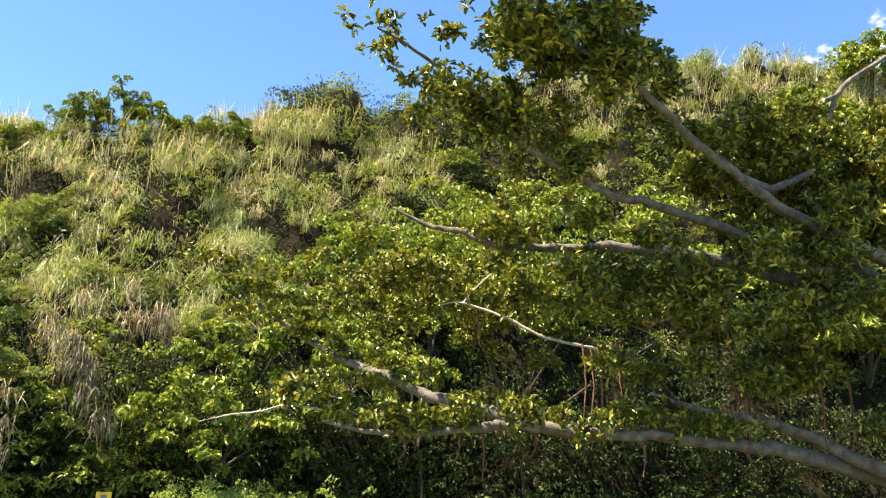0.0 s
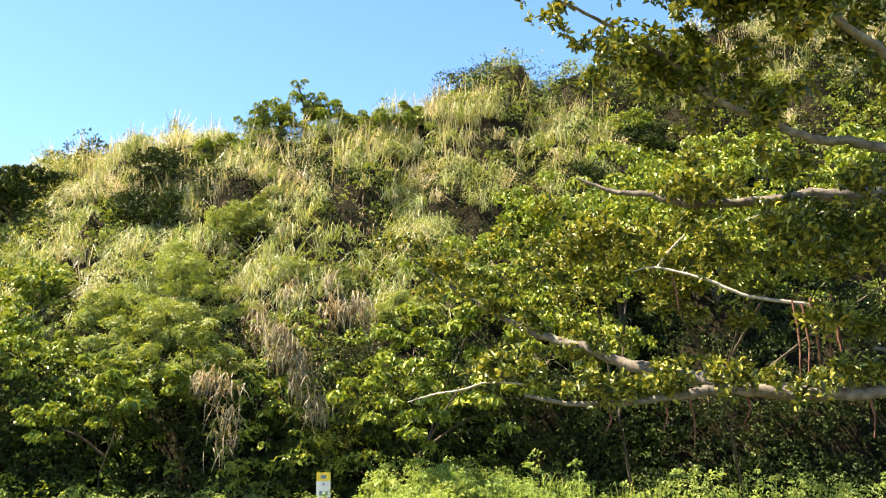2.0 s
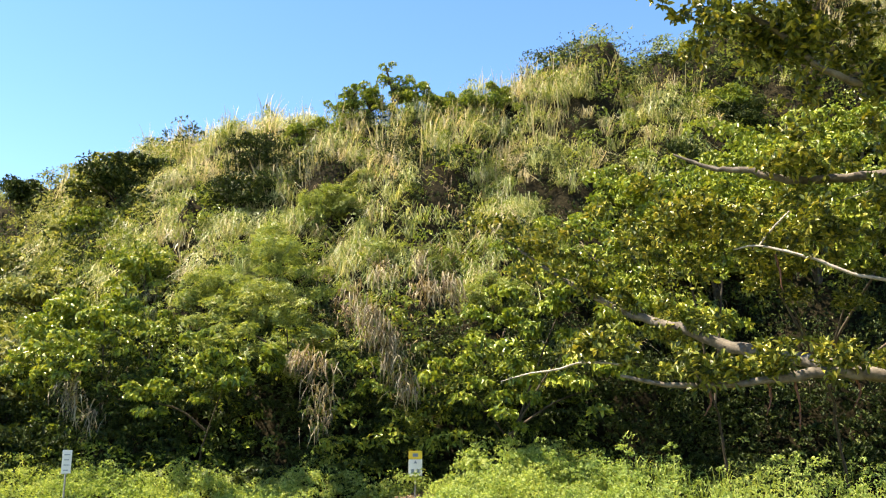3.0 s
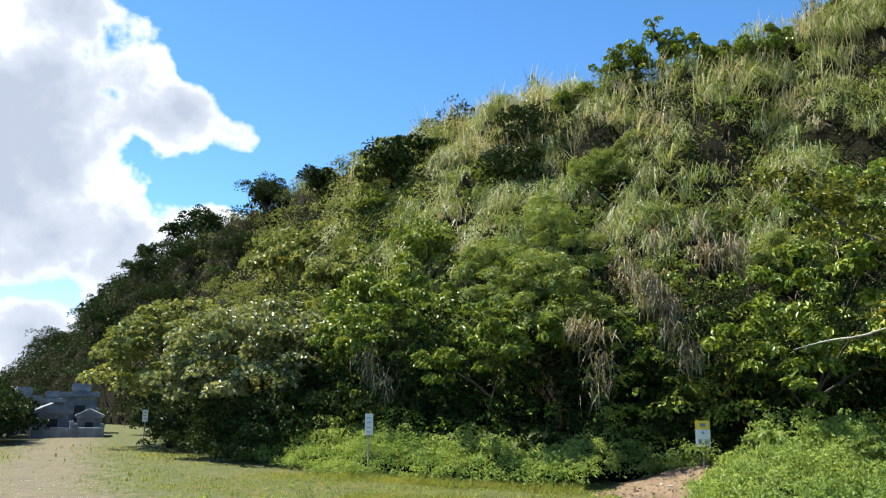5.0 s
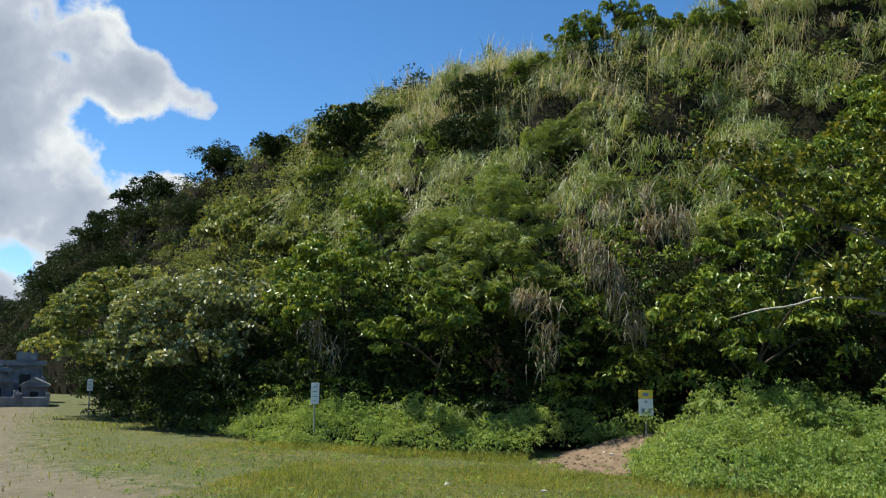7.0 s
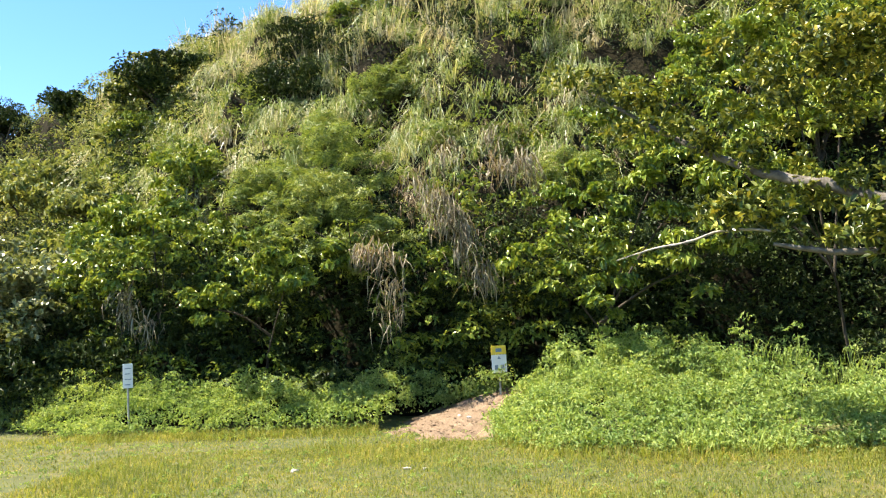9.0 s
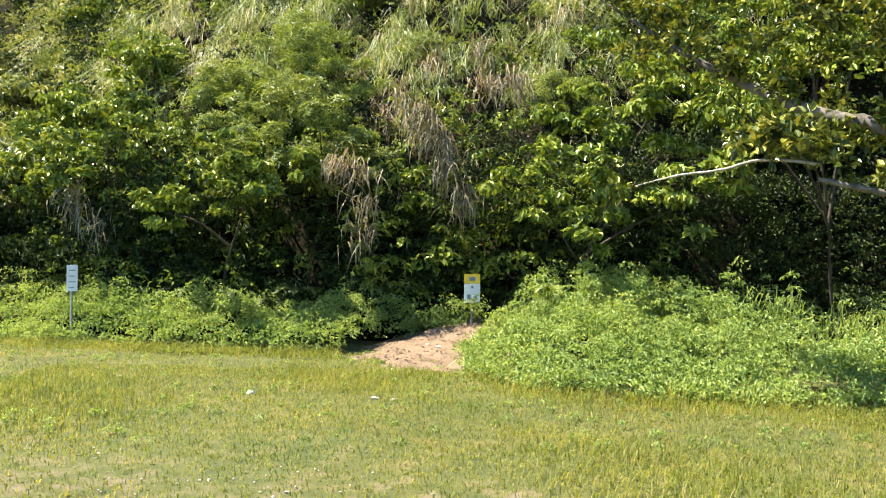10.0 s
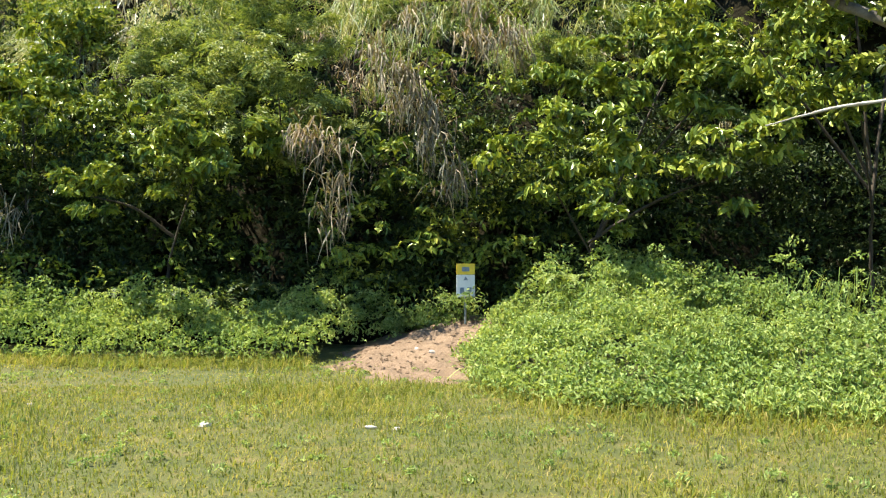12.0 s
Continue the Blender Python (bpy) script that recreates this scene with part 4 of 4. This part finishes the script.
    k = np.minimum(t.astype(int), len(p) - 2)
    c = p[k] + (p[k + 1] - p[k]) * (t - k)[:, None]
    few = max(count // 8, 1)
    heart = c[:few] + rng.normal(size=(few, 3)) * spread
    return np.repeat(heart, 9, 0) + rng.normal(size=(few * 9, 3)) * np.array([0.1, 0.1, 0.05]) + np.array([0, 0, rise])


def tufts_in(centre, radii, count):
    d = scatter(max(count // 26, 1)) * rng.uniform(0.35, 1.0, (max(count // 26, 1), 1)) ** 0.6
    d = np.array(centre) + d * np.array(radii)
    return np.repeat(d, min(count, 26), 0) + rng.normal(size=(len(d) * min(count, 26), 3)) * np.array([0.13, 0.12, 0.065])


sprays = np.concatenate([
    tufts_on([(4.62, 7.8, 2.0), (3.81, 8.0, 2.07), (3.12, 8.15, 2.0), (2.2, 8.4, 2.0)], 170, 0.09, (0.1, 0.13, 0.06)),
    tufts_on([(6.2, 7.2, 2.0), (4.62, 7.8, 2.0)], 80, 0.12, (0.15, 0.15, 0.07)),
    tufts_on([(3.4, 9.8, 2.5), (2.77, 10.4, 2.89), (1.73, 11.2, 3.67), (1.05, 11.7, 4.3)], 230, 0.09, (0.2, 0.2, 0.11)),
    tufts_on([(2.6, 10.6, 3.5), (3.6, 10.4, 3.9), (4.8, 10.4, 4.2)], 260, 0.0, (0.35, 0.4, 0.25)),
    tufts_in((5.6, 11.6, 3.6), (1.0, 0.8, 0.6), 200),
    tufts_on([(2.2, 8.4, 2.2), (1.5, 8.8, 2.35)], 60, 0.08, (0.2, 0.16, 0.07)),
    tufts_on([(5.2, 8.4, 4.3), (3.9, 9.0, 4.4)], 110, 0.05, (0.25, 0.25, 0.16)),
    tufts_on([(5.1, 8.3, 3.7), (3.2, 9.2, 3.6)], 190, 0.1, (0.3, 0.3, 0.22)),
    tufts_on([(3.4, 9.0, 3.9), (2.2, 9.8, 3.8)], 110, 0.0, (0.25, 0.25, 0.18)),
    tufts_on([(4.1, 6.1, 5.2), (2.9, 5.9, 5.3)], 330, 0.1, (0.28, 0.22, 0.16)),
    tufts_in((3.8, 6.4, 5.75), (0.95, 0.7, 0.3), 290),
    tufts_in((6.6, 7.4, 5.2), (1.2, 0.8, 0.4), 520),
    tufts_in((8.0, 7.2, 4.9), (0.9, 0.8, 0.9), 520),
    tufts_on([(5.2, 6.3, 4.7), (4.1, 6.1, 5.2)], 60, 0.12, (0.22, 0.2, 0.13)),
    tufts_on([(4.2, 7.0, 4.45), (3.1, 6.9, 5.0), (2.5, 6.8, 5.25)], 260, 0.0, (0.2, 0.2, 0.16)),
    tufts_in((1.82, 6.4, 5.35), (0.12, 0.12, 0.08), 8),
    tufts_in((6.2, 7.1, 3.7), (1.3, 0.8, 1.4), 560),
    tufts_in((6.2, 6.2, 3.5), (0.9, 0.4, 1.1), 300),
    tufts_in((7.3, 6.5, 3.9), (0.8, 0.5, 1.2), 420),
    tufts_in((4.9, 7.2, 3.7), (0.8, 0.5, 0.7), 330),
    tufts_in((7.4, 7.5, 4.6), (1.2, 0.8, 1.3), 850),
    tufts_in((5.0, 7.7, 2.75), (0.5, 0.4, 0.3), 70),
    tufts_in((7.1, 7.2, 2.6), (0.9, 0.5, 0.5), 160),
    tufts_in((7.0, 6.9, 5.3), (0.9, 0.5, 0.4), 170),
    # foliage beside the trunk, partly unseen, added to darken the limbs below
    tufts_in((8.8, 6.0, 5.2), (1.5, 2.0, 0.8), 900),
    tufts_in((7.6, 6.3, 2.3), (0.9, 0.4, 0.5), 130),
])
per = 13
c = np.repeat(sprays, per, 0)
d = unit(scatter(len(c)) + np.array([0, 0, 0.35]))
c = c + d * rng.uniform(0.03, 0.09, (len(c), 1))
lf = broad_leaves(c, unit(d + scatter(len(c)) * 0.5), unit(np.array([0, 0, 0.7]) + d * 0.8 + scatter(len(c)) * 0.35), rng.uniform(0.06, 0.1, len(c)), rng.uniform(0.03, 0.046, len(c)))
part("crown", soup("crown", local(lf[0]), lf[1], LEAF_FICUS), LEAF_FICUS, banyan)
# crown above the view, added only to cast shade on the limbs
high = np.repeat(tufts_in((2.4, 6.7, 8.8), (1.8, 1.7, 0.4), 2600), 4, 0)
d = scatter(len(high))
lf = leaves(high + d * 0.1, d, unit(np.array([0, 0, 1.0]) + scatter(len(high)) * 0.4), 0.15, 0.09)
part("unseen_shade_crown", soup("unseen_shade_crown", local(lf[0]), lf[1], LEAF_FICUS), LEAF_FICUS, banyan, "unseen upper foliage added to shade the limbs below")
# unseen limb that carries the added crown
bough("limb", [(9.2, 6.3, 2.2), (9.9, 5.6, 5.0), (9.2, 5.2, 7.6), (6.2, 5.6, 8.9), (2.4, 6.5, 8.9)], (0.16, 0.13, 0.1, 0.06, 0.02))

# ---------------------------------------------------------------- trees beside the track
def spreading_bush(at_, size, flat, mat, label, kind, count, per, scale):
    ob = empty("spreading_tree", at_, label, "tree")
    base = np.array([0, 0, 0.0])
    d = scatter(count * 3)
    d = d[d[:, 2] > -0.35][:count]
    c = d * rng.uniform(0.55, 1.0, (len(d), 1)) * np.array([size, size * 0.9, flat]) + np.array([0, 0, flat * 1.02])
    part("crown", soup("crown", *foliage(kind, c, rng.uniform(0.28, 0.55, len(c)), per, scale), mat), mat, ob)
    for k in range(7):
        tip = c[k * len(c) // 7]
        v, q = limb([base, tip * np.array([0.3, 0.3, 0.35]) + rng.normal(size=3) * 0.08, tip * np.array([0.7, 0.7, 0.75]), tip], (0.1, 0.07, 0.04, 0.012), 8, 0.1, k)
        part("trunk" if k == 0 else "limb", soup("limb", v, q, STEM, True), STEM, ob)
    return ob


spreading_bush((-10.9, 20.4, 0), 2.9, 1.95, LEAF_PALE, "wide pale-leaved tree with a rounded crown beside the lawn", "pale", 170, 100, 1.25)
spreading_bush((-15.9, 23.6, 0), 2.6, 2.3, LEAF_OLIVE, "olive green spreading tree beside the gravel track", "pale", 120, 90, 1.4)
spreading_bush((-18.6, 29.5, 0), 2.2, 1.9, LEAF_DARK_AND_SHADED, "dark green spreading tree beside the gravel track", "small", 80, 90, 1.7)
shrub("small", LEAF_HERB, "low light green bush at the edge of the track", (-13.4, 21.6, 0.35), 0.6, 20, 60, 0.7, "", "low_bush")

# dark leaf clumps added to paint the shade under the trees
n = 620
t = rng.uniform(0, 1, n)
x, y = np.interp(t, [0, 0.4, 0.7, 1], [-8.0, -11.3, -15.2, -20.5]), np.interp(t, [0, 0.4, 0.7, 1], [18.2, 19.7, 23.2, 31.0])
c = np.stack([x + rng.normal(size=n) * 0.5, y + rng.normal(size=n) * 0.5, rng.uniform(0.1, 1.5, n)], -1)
tagged(new("tree_foot_shade_leaves", soup("tree_foot_shade_leaves", *foliage("small", c, rng.uniform(0.18, 0.4, n), 30, 1.2), LEAF_DARK_AND_SHADED)), "dark leaf clumps added for the shade under the trees beside the track", "undergrowth", kind="stuff")

# ---------------------------------------------------------------- lawn blades, pebbles and stones
def lawn_spots(count, x0, x1, y0, y1):
    x, y = rng.uniform(x0, x1, count), rng.uniform(y0, y1, count)
    worn_ = np.clip(1.15 - track(x, y) / 2.1, 0, 1) * np.clip((-x - 2) / 4, 0.6, 1)
    wob = 0.5 + 0.5 * np.sin(2.7 * x + 1.9 * y) * np.sin(3.1 * y - 1.3 * x)
    ok = (rng.uniform(size=count) > worn_ * 1.1 - 0.35 * wob) & (y < front(x) + 0.2) & (hill(x, y)[1] < -0.2)
    return x[ok], y[ok]


pairs = []
for cnt, x0, x1, y0, y1, lo, hi, wd in ((102000, -5.5, 4.5, 6.6, 13.5, 0.045, 0.13, 0.008), (28000, -9, 5, 12.5, 16.6, 0.035, 0.11, 0.01), (30000, -20, -4.5, 7, 26, 0.04, 0.12, 0.014), (10000, -36, -12, 16, 44, 0.06, 0.2, 0.03)):
    x, y = lawn_spots(cnt, x0, x1, y0, y1)
    long = 0.6 + 0.9 * np.clip(np.sin(1.1 * x + 0.3) * np.sin(0.9 * y + 0.5 * x), 0, 1)
    n = len(x)
    pairs.append(blades(np.stack([x, y, lawn_height(x, y) - 0.005], -1), np.array([0, 0, 1.0]) + rng.normal(size=(n, 3)) * 0.5, rng.uniform(lo, hi, n) * long, rng.uniform(0.6, 1.3, n) * wd, rng.uniform(0.1, 0.9, n)))
tagged(new("lawn_grass", soup("lawn_grass", *merge(*pairs), TURF)), "short yellowish green lawn grass", "grass", kind="stuff")
# small weeds in the lawn
x, y = lawn_spots(420, -8, 5, 9, 15.6)
c = np.stack([x, y, np.full(len(x), 0.015)], -1)
tagged(new("lawn_weeds", soup("lawn_weeds", *foliage("small", c, rng.uniform(0.03, 0.08, len(c)), 20, 0.36), LEAF_HERB)), "small green weeds in the lawn", "weeds", kind="stuff")


def pebble_mesh(name, spots, sizes, mat):
    bm = bmesh.new()
    bmesh.ops.create_icosphere(bm, subdivisions=1, radius=1)
    v0 = np.array([v.co for v in bm.verts])
    f0 = np.array([[v.index for v in f.verts] for f in bm.faces])
    bm.free()
    n = len(spots)
    v = v0[None] * (1 + rng.normal(size=(n, len(v0), 1)) * 0.14) * sizes[:, None, None] * np.stack([rng.uniform(0.7, 1.4, n), rng.uniform(0.7, 1.3, n), rng.uniform(0.4, 0.8, n)], -1)[:, None]
    v = v + spots[:, None]
    f = f0[None] + (np.arange(n) * len(v0))[:, None, None]
    return soup(name, v.reshape(-1, 3), f.reshape(-1, 3), mat)


x, y = rng.uniform(-12, 6, 6000), rng.uniform(4.5, 14, 6000)
ok = rng.uniform(size=len(x)) < np.clip(1.0 - track(x, y) / 1.9, 0, 1) ** 1.2
x, y = x[ok], y[ok]
tagged(new("track_gravel", pebble_mesh("track_gravel", np.stack([x, y, np.full(len(x), 0.0)], -1), rng.uniform(0.004, 0.013, len(x)), STONE)), "pale grey gravel on the worn track", "gravel", kind="stuff")
x, y = rng.uniform(-2.0, 0.0, 420), rng.uniform(14.0, 16.0, 420)
tagged(new("earth_clods", pebble_mesh("earth_clods", np.stack([x, y, mound(x, y) + 0.005], -1), rng.uniform(0.006, 0.024, len(x)), DIRT)), "clods of tan earth on the bare patch", "clods", kind="stuff")
for x, y, s in ((-2.55, 11.5, 0.055), (-1.25, 11.3, 0.04), (-1.05, 11.25, 0.03), (-0.55, 14.6, 0.045), (-4.3, 12.6, 0.03), (-0.7, 15.1, 0.035)):
    z = float(mound(np.array(x), np.array(y))) if y > 14 else 0.0
    tagged(new("stone", pebble_mesh("stone", np.array([[x, y, z + s * 0.3]]), np.array([s]), STONE)), "pale broken limestone lump lying on the ground", "stone", "loose stones")

# ---------------------------------------------------------------- signs
def post_sign(name, x, y, z0, z1, width, label, banner, turn):
    ob = empty(name, (x, y, 0), label, "sign", "", turn)
    h = z1 - z0
    part("board", box(bmesh.new(), -width / 2, width / 2, -0.008, 0.008, z0, z1 - banner, 0.003), WHITE_PAINT, ob)
    bm = bmesh.new()
    bmesh.ops.create_cone(bm, cap_ends=True, segments=12, radius1=0.018, radius2=0.018, depth=z1 + 0.2, matrix=Matrix.Translation((0, 0.03, (z1 - 0.2) / 2)))
    part("post", bm, STEEL, ob, "thin grey steel post")
    if banner:
        part("banner", box(bmesh.new(), -width / 2, width / 2, -0.009, 0.008, z1 - banner + 0.003, z1, 0.003), YELLOW_PAINT, ob, "yellow upper strip")
        part("warning_mark", box(bmesh.new(), -0.05, 0.05, -0.0125, -0.0095, z1 - banner * 0.7, z1 - banner * 0.3), PRINT, ob, "dark bar on the yellow strip")
        bm = bmesh.new()
        bmesh.ops.create_cone(bm, cap_ends=True, segments=3, radius1=0.035, radius2=0.035, depth=0.003, matrix=Matrix.Translation((0, -0.0105, z1 - banner - 0.055)) @ Matrix.Rotation(radians(90), 4, "X"))
        part("triangle_mark", bm, PRINT, ob, "small dark triangle")
        for sx in (-0.05, 0.05):
            part("picture_mark", box(bmesh.new(), sx - 0.028, sx + 0.028, -0.0115, -0.0085, z0 + 0.05, z0 + 0.13), PRINT, ob, "small blue-grey figure")
    else:
        for k in range(4):
            part("text_bar", box(bmesh.new(), -width * 0.3, width * (0.3 - 0.08 * (k % 2)), -0.0115, -0.0085, z1 - 0.09 - k * 0.09, z1 - 0.075 - k * 0.09), PRINT, ob, "faint grey line of writing")
    return ob


post_sign("warning_sign", 0.0, 15.95, 0.75, 1.2, 0.25, "white sign with yellow top on a post in the herbs", 0.15, 4)
post_sign("notice_board", -6.28, 16.0, 0.83, 1.24, 0.16, "narrow white notice board on a post before the dark bank", 0.0, 24)
post_sign("small_notice", -15.9, 22.3, 0.8, 1.15, 0.16, "small white notice by the trees at the track", 0.0, 30)

# ---------------------------------------------------------------- graves, shed and hedge beyond the track
def tomb(at_, w, h, turn, gabled):
    ob = empty("tomb", at_, "grey weathered concrete house-shaped tomb in the shade", "tomb", "tombs", turn)
    part("base", box(bmesh.new(), -w * 0.62, w * 0.62, -1.3, 0.9, -0.2, 0.35, 0.03), CONCRETE, ob)
    part("chamber", box(bmesh.new(), -w / 2, w / 2, -0.6, 0.8, 0.345, h * 0.72, 0.02), CONCRETE, ob)
    part("roof", box(bmesh.new(), -w * 0.6, w * 0.6, -0.8, 0.95, h * 0.72, h * 0.82, 0.03), CONCRETE, ob)
    if gabled:
        bm = bmesh.new()
        vs = [bm.verts.new((px, py, pz)) for py in (-0.75, 0.9) for px, pz in ((-w * 0.58, h * 0.818), (w * 0.58, h * 0.818), (0, h * 1.06))]
        for f in ((0, 1, 2), (5, 4, 3), (0, 3, 4, 1), (1, 4, 5, 2), (2, 5, 3, 0)):
            bm.faces.new([vs[i] for i in f])
        part("gable_cap", bm, SHED_ROOF, ob, "dark weathered gabled top")
    else:
        part("cap", box(bmesh.new(), -w * 0.3, w * 0.3, -0.45, 0.5, h * 0.815, h, 0.05), CONCRETE, ob)
    part("door", box(bmesh.new(), -w * 0.16, w * 0.16, -0.64, -0.58, 0.36, h * 0.55, 0.01), DARK_OPENING, ob, "dark stone door slab")
    for sx in (-1, 1):
        part("side_wall", box(bmesh.new(), sx * w * 0.55 - 0.08, sx * w * 0.55 + 0.08, -1.25, -0.6, 0.345, h * 0.5, 0.02), CONCRETE, ob)
    return ob


for x, y, w, h, t, g in ((-28.2, 28.9, 1.2, 1.7, 43, True), (-27.2, 29.7, 1.1, 1.9, 46, False), (-26.4, 30.5, 1.0, 1.75, 41, False), (-25.5, 31.2, 1.3, 2.1, 36, False), (-24.3, 28.1, 1.2, 1.2, 45, True), (-23.0, 28.7, 0.9, 1.0, 38, True)):
    tomb((x, y, 0), w, h, t, g)


def shed(at_, turn):
    ob = empty("shed", at_, "small grey gabled shed standing in shade by the track", "shed", "", turn)
    for nm, x0, x1, y0, y1 in (("wall", -1.5, 1.5, -1.6, -1.5), ("wall", -1.5, 1.5, 1.5, 1.6), ("wall", -1.6, -1.5, -1.6, 1.6), ("wall", 1.5, 1.6, -1.6, 1.6)):
        part(nm, box(bmesh.new(), x0, x1, y0, y1, -0.1, 1.75), SHED_WALL if y1 - y0 < 1 else CONCRETE, ob)
    for y_ in (-1.6, 1.5):
        bm = bmesh.new()
        vs = [bm.verts.new((px, y_ + dy, pz)) for dy in (0, 0.1) for px, pz in ((-1.6, 1.75), (1.6, 1.75), (0, 2.25))]
        for f in ((0, 1, 2), (5, 4, 3), (0, 3, 4, 1), (1, 4, 5, 2), (2, 5, 3, 0)):
            bm.faces.new([vs[i] for i in f])
        part("gable", bm, SHED_WALL, ob)
    for sx in (-1, 1):
        bm = box(bmesh.new(), 0, 1.95, -1.85, 1.85, 0, 0.07, 0.01)
        bmesh.ops.transform(bm, matrix=Matrix.Translation((0, 0, 2.26)) @ Matrix.Rotation(radians(17 if sx > 0 else 163), 4, "Y"), verts=bm.verts)
        part("roof_slope", bm, SHED_ROOF, ob)
    # flat dark panel on the wall, the shade inside put into its colour
    part("opening", box(bmesh.new(), -0.9, 0.5, -1.63, -1.58, -0.05, 0.8, 0.01), DARK_OPENING, ob, "dark panel standing for the shade inside a low opening")
    return ob


shed((-22.2, 19.3, 0), 47).scale = (0.82, 0.82, 0.86)
for x, y in ((-19.9, 17.7), (-19.4, 18.5)):
    post = empty("stone_pier", (x, y, 0), "low pale concrete pier before the shed opening", "pier", "shed piers", 47)
    part("shaft", box(bmesh.new(), -0.16, 0.16, -0.07, 0.07, -0.1, 0.66, 0.015), CONCRETE, post)
    part("cap", box(bmesh.new(), -0.18, 0.18, -0.09, 0.09, 0.655, 0.7, 0.01), CONCRETE, post)
cone = empty("traffic_cone", (-19.5, 18.95, 0), "faded red plastic traffic cone beside the hedge", "traffic cone")
part("base_plate", box(bmesh.new(), -0.19, 0.19, -0.19, 0.19, 0, 0.03, 0.01), RED_PLASTIC, cone)
bm = bmesh.new()
bmesh.ops.create_cone(bm, cap_ends=True, segments=20, radius1=0.14, radius2=0.035, depth=0.65, matrix=Matrix.Translation((0, 0, 0.355)))
part("body", bm, RED_PLASTIC, cone)
cone.scale = (0.75, 0.75, 0.75)
hedge = None
for x, y, s in ((-21.6, 22.3, 0.95), (-22.4, 23.4, 1.0), (-23.6, 24.4, 1.2), (-24.6, 26.2, 1.1), (-25.6, 27.6, 0.9), (-23.9, 23.0, 1.0), (-21.5, 30.8, 1.0), (-20.8, 31.6, 1.1)):
    if hedge is None:
        hedge = shrub("small", LEAF_DARK_AND_SHADED, "dark green hedge bush beside the graves", (x, y, 0.55), s, 36, 90, 0.8, "hedge bushes", "hedge_bush", 1.5)
    else:
        again(hedge, x, y, 0.55 * s, s, rng.uniform(0, 360))

# ---------------------------------------------------------------- cloud bank in the distance
CLOUD, n_, l_, p_ = material("cloud_backdrop")
n_.remove(p_)
tc = n_.new("ShaderNodeTexCoord")
att = n_.new("ShaderNodeAttribute")
att.attribute_name = "cover"


def cloud_noise(scale, detail, shift):
    mp = n_.new("ShaderNodeMapping")
    mp.inputs["Location"].default_value = shift
    l_.new(tc.outputs["Object"], mp.inputs["Vector"])
    nn = n_.new("ShaderNodeTexNoise")
    nn.inputs["Scale"].default_value, nn.inputs["Detail"].default_value, nn.inputs["Roughness"].default_value = scale, detail, 0.55
    l_.new(mp.outputs[0], nn.inputs["Vector"])
    return nn.outputs["Fac"]


def calc(op, a, b):
    m = n_.new("ShaderNodeMath")
    m.operation = op
    for s, v in zip(m.inputs, (a, b)):
        if isinstance(v, (int, float)):
            s.default_value = v
        else:
            l_.new(v, s)
    return m.outputs[0]


body_ = cloud_noise(0.011, 8.0, (310, 0, 120))
depth_ = calc("ADD", att.outputs["Fac"], calc("MULTIPLY", calc("SUBTRACT", body_, 0.5), 1.3))
mask = ramp(n_, l_, depth_, [(0.42, (0, 0, 0)), (0.56, (1, 1, 1))])
soft = calc("ADD", depth_, calc("MULTIPLY", calc("SUBTRACT", cloud_noise(0.006, 4.0, (40, 90, 0)), 0.5), 0.7))
tint = ramp(n_, l_, soft, [(0.48, (1.15, 1.13, 1.1)), (0.6, (0.92, 0.93, 0.97)), (0.74, (0.66, 0.69, 0.79)), (1.0, (0.5, 0.54, 0.65))])
glow, clear, both = n_.new("ShaderNodeEmission"), n_.new("ShaderNodeBsdfTransparent"), n_.new("ShaderNodeMixShader")
glow.inputs["Strength"].default_value = 0.53
l_.new(tint, glow.inputs["Color"]), l_.new(mask, both.inputs[0]), l_.new(clear.outputs[0], both.inputs[1]), l_.new(glow.outputs[0], both.inputs[2])
l_.new(both.outputs[0], n_["Material Output"].inputs[0])
az, el = np.meshgrid(np.radians(np.linspace(-56, 110, 140)), np.radians(np.linspace(-1, 42, 60)), indexing="ij")
v = np.stack([-np.sin(az) * np.cos(el), np.cos(az) * np.cos(el), np.sin(el)], -1).reshape(-1, 3) * 1200
i, j = np.meshgrid(np.arange(139), np.arange(59), indexing="ij")
q = np.stack([i * 60 + j, (i + 1) * 60 + j, (i + 1) * 60 + j + 1, i * 60 + j + 1], -1).reshape(-1, 4)
cloud_mesh = soup("backdrop", v, q, CLOUD, True)
a_, e_ = np.degrees(az).ravel(), np.degrees(el).ravel()
cover = np.zeros(len(a_))
for ca, ce, ra, re_, top in ((46, 15, 8.2, 7.5, 1.1), (38.3, 21, 2.6, 2.8, 0.75), (42.5, 23, 3.4, 3.6, 0.8), (35, 18, 3.0, 2.4, 0.72), (30.8, 17, 1.5, 1.4, 0.6), (32.6, 10.6, 3.4, 2.2, 0.75), (46, 3.5, 9, 2.8, 0.75),
                           (37, 8, 3.5, 4, 0.75), (53, 26, 8, 7, 0.95), (66, 14, 14, 10, 1.0), (88, 8, 16, 8, 0.8), (-47, 26.0, 3, 1.6, 0.5), (-53, 26.5, 5, 2.2, 0.55)):
    cover = np.maximum(cover, top * np.exp(-(((a_ - ca) / ra) ** 2 + ((e_ - ce) / re_) ** 2) ** 1.5 * 0.55))
cloud_mesh.attributes.new("cover", "FLOAT", "POINT").data.foreach_set("value", cover.astype(np.float32))
tagged(new("backdrop", cloud_mesh), "distant bank of white and grey cumulus cloud", "cloud", kind="structure")
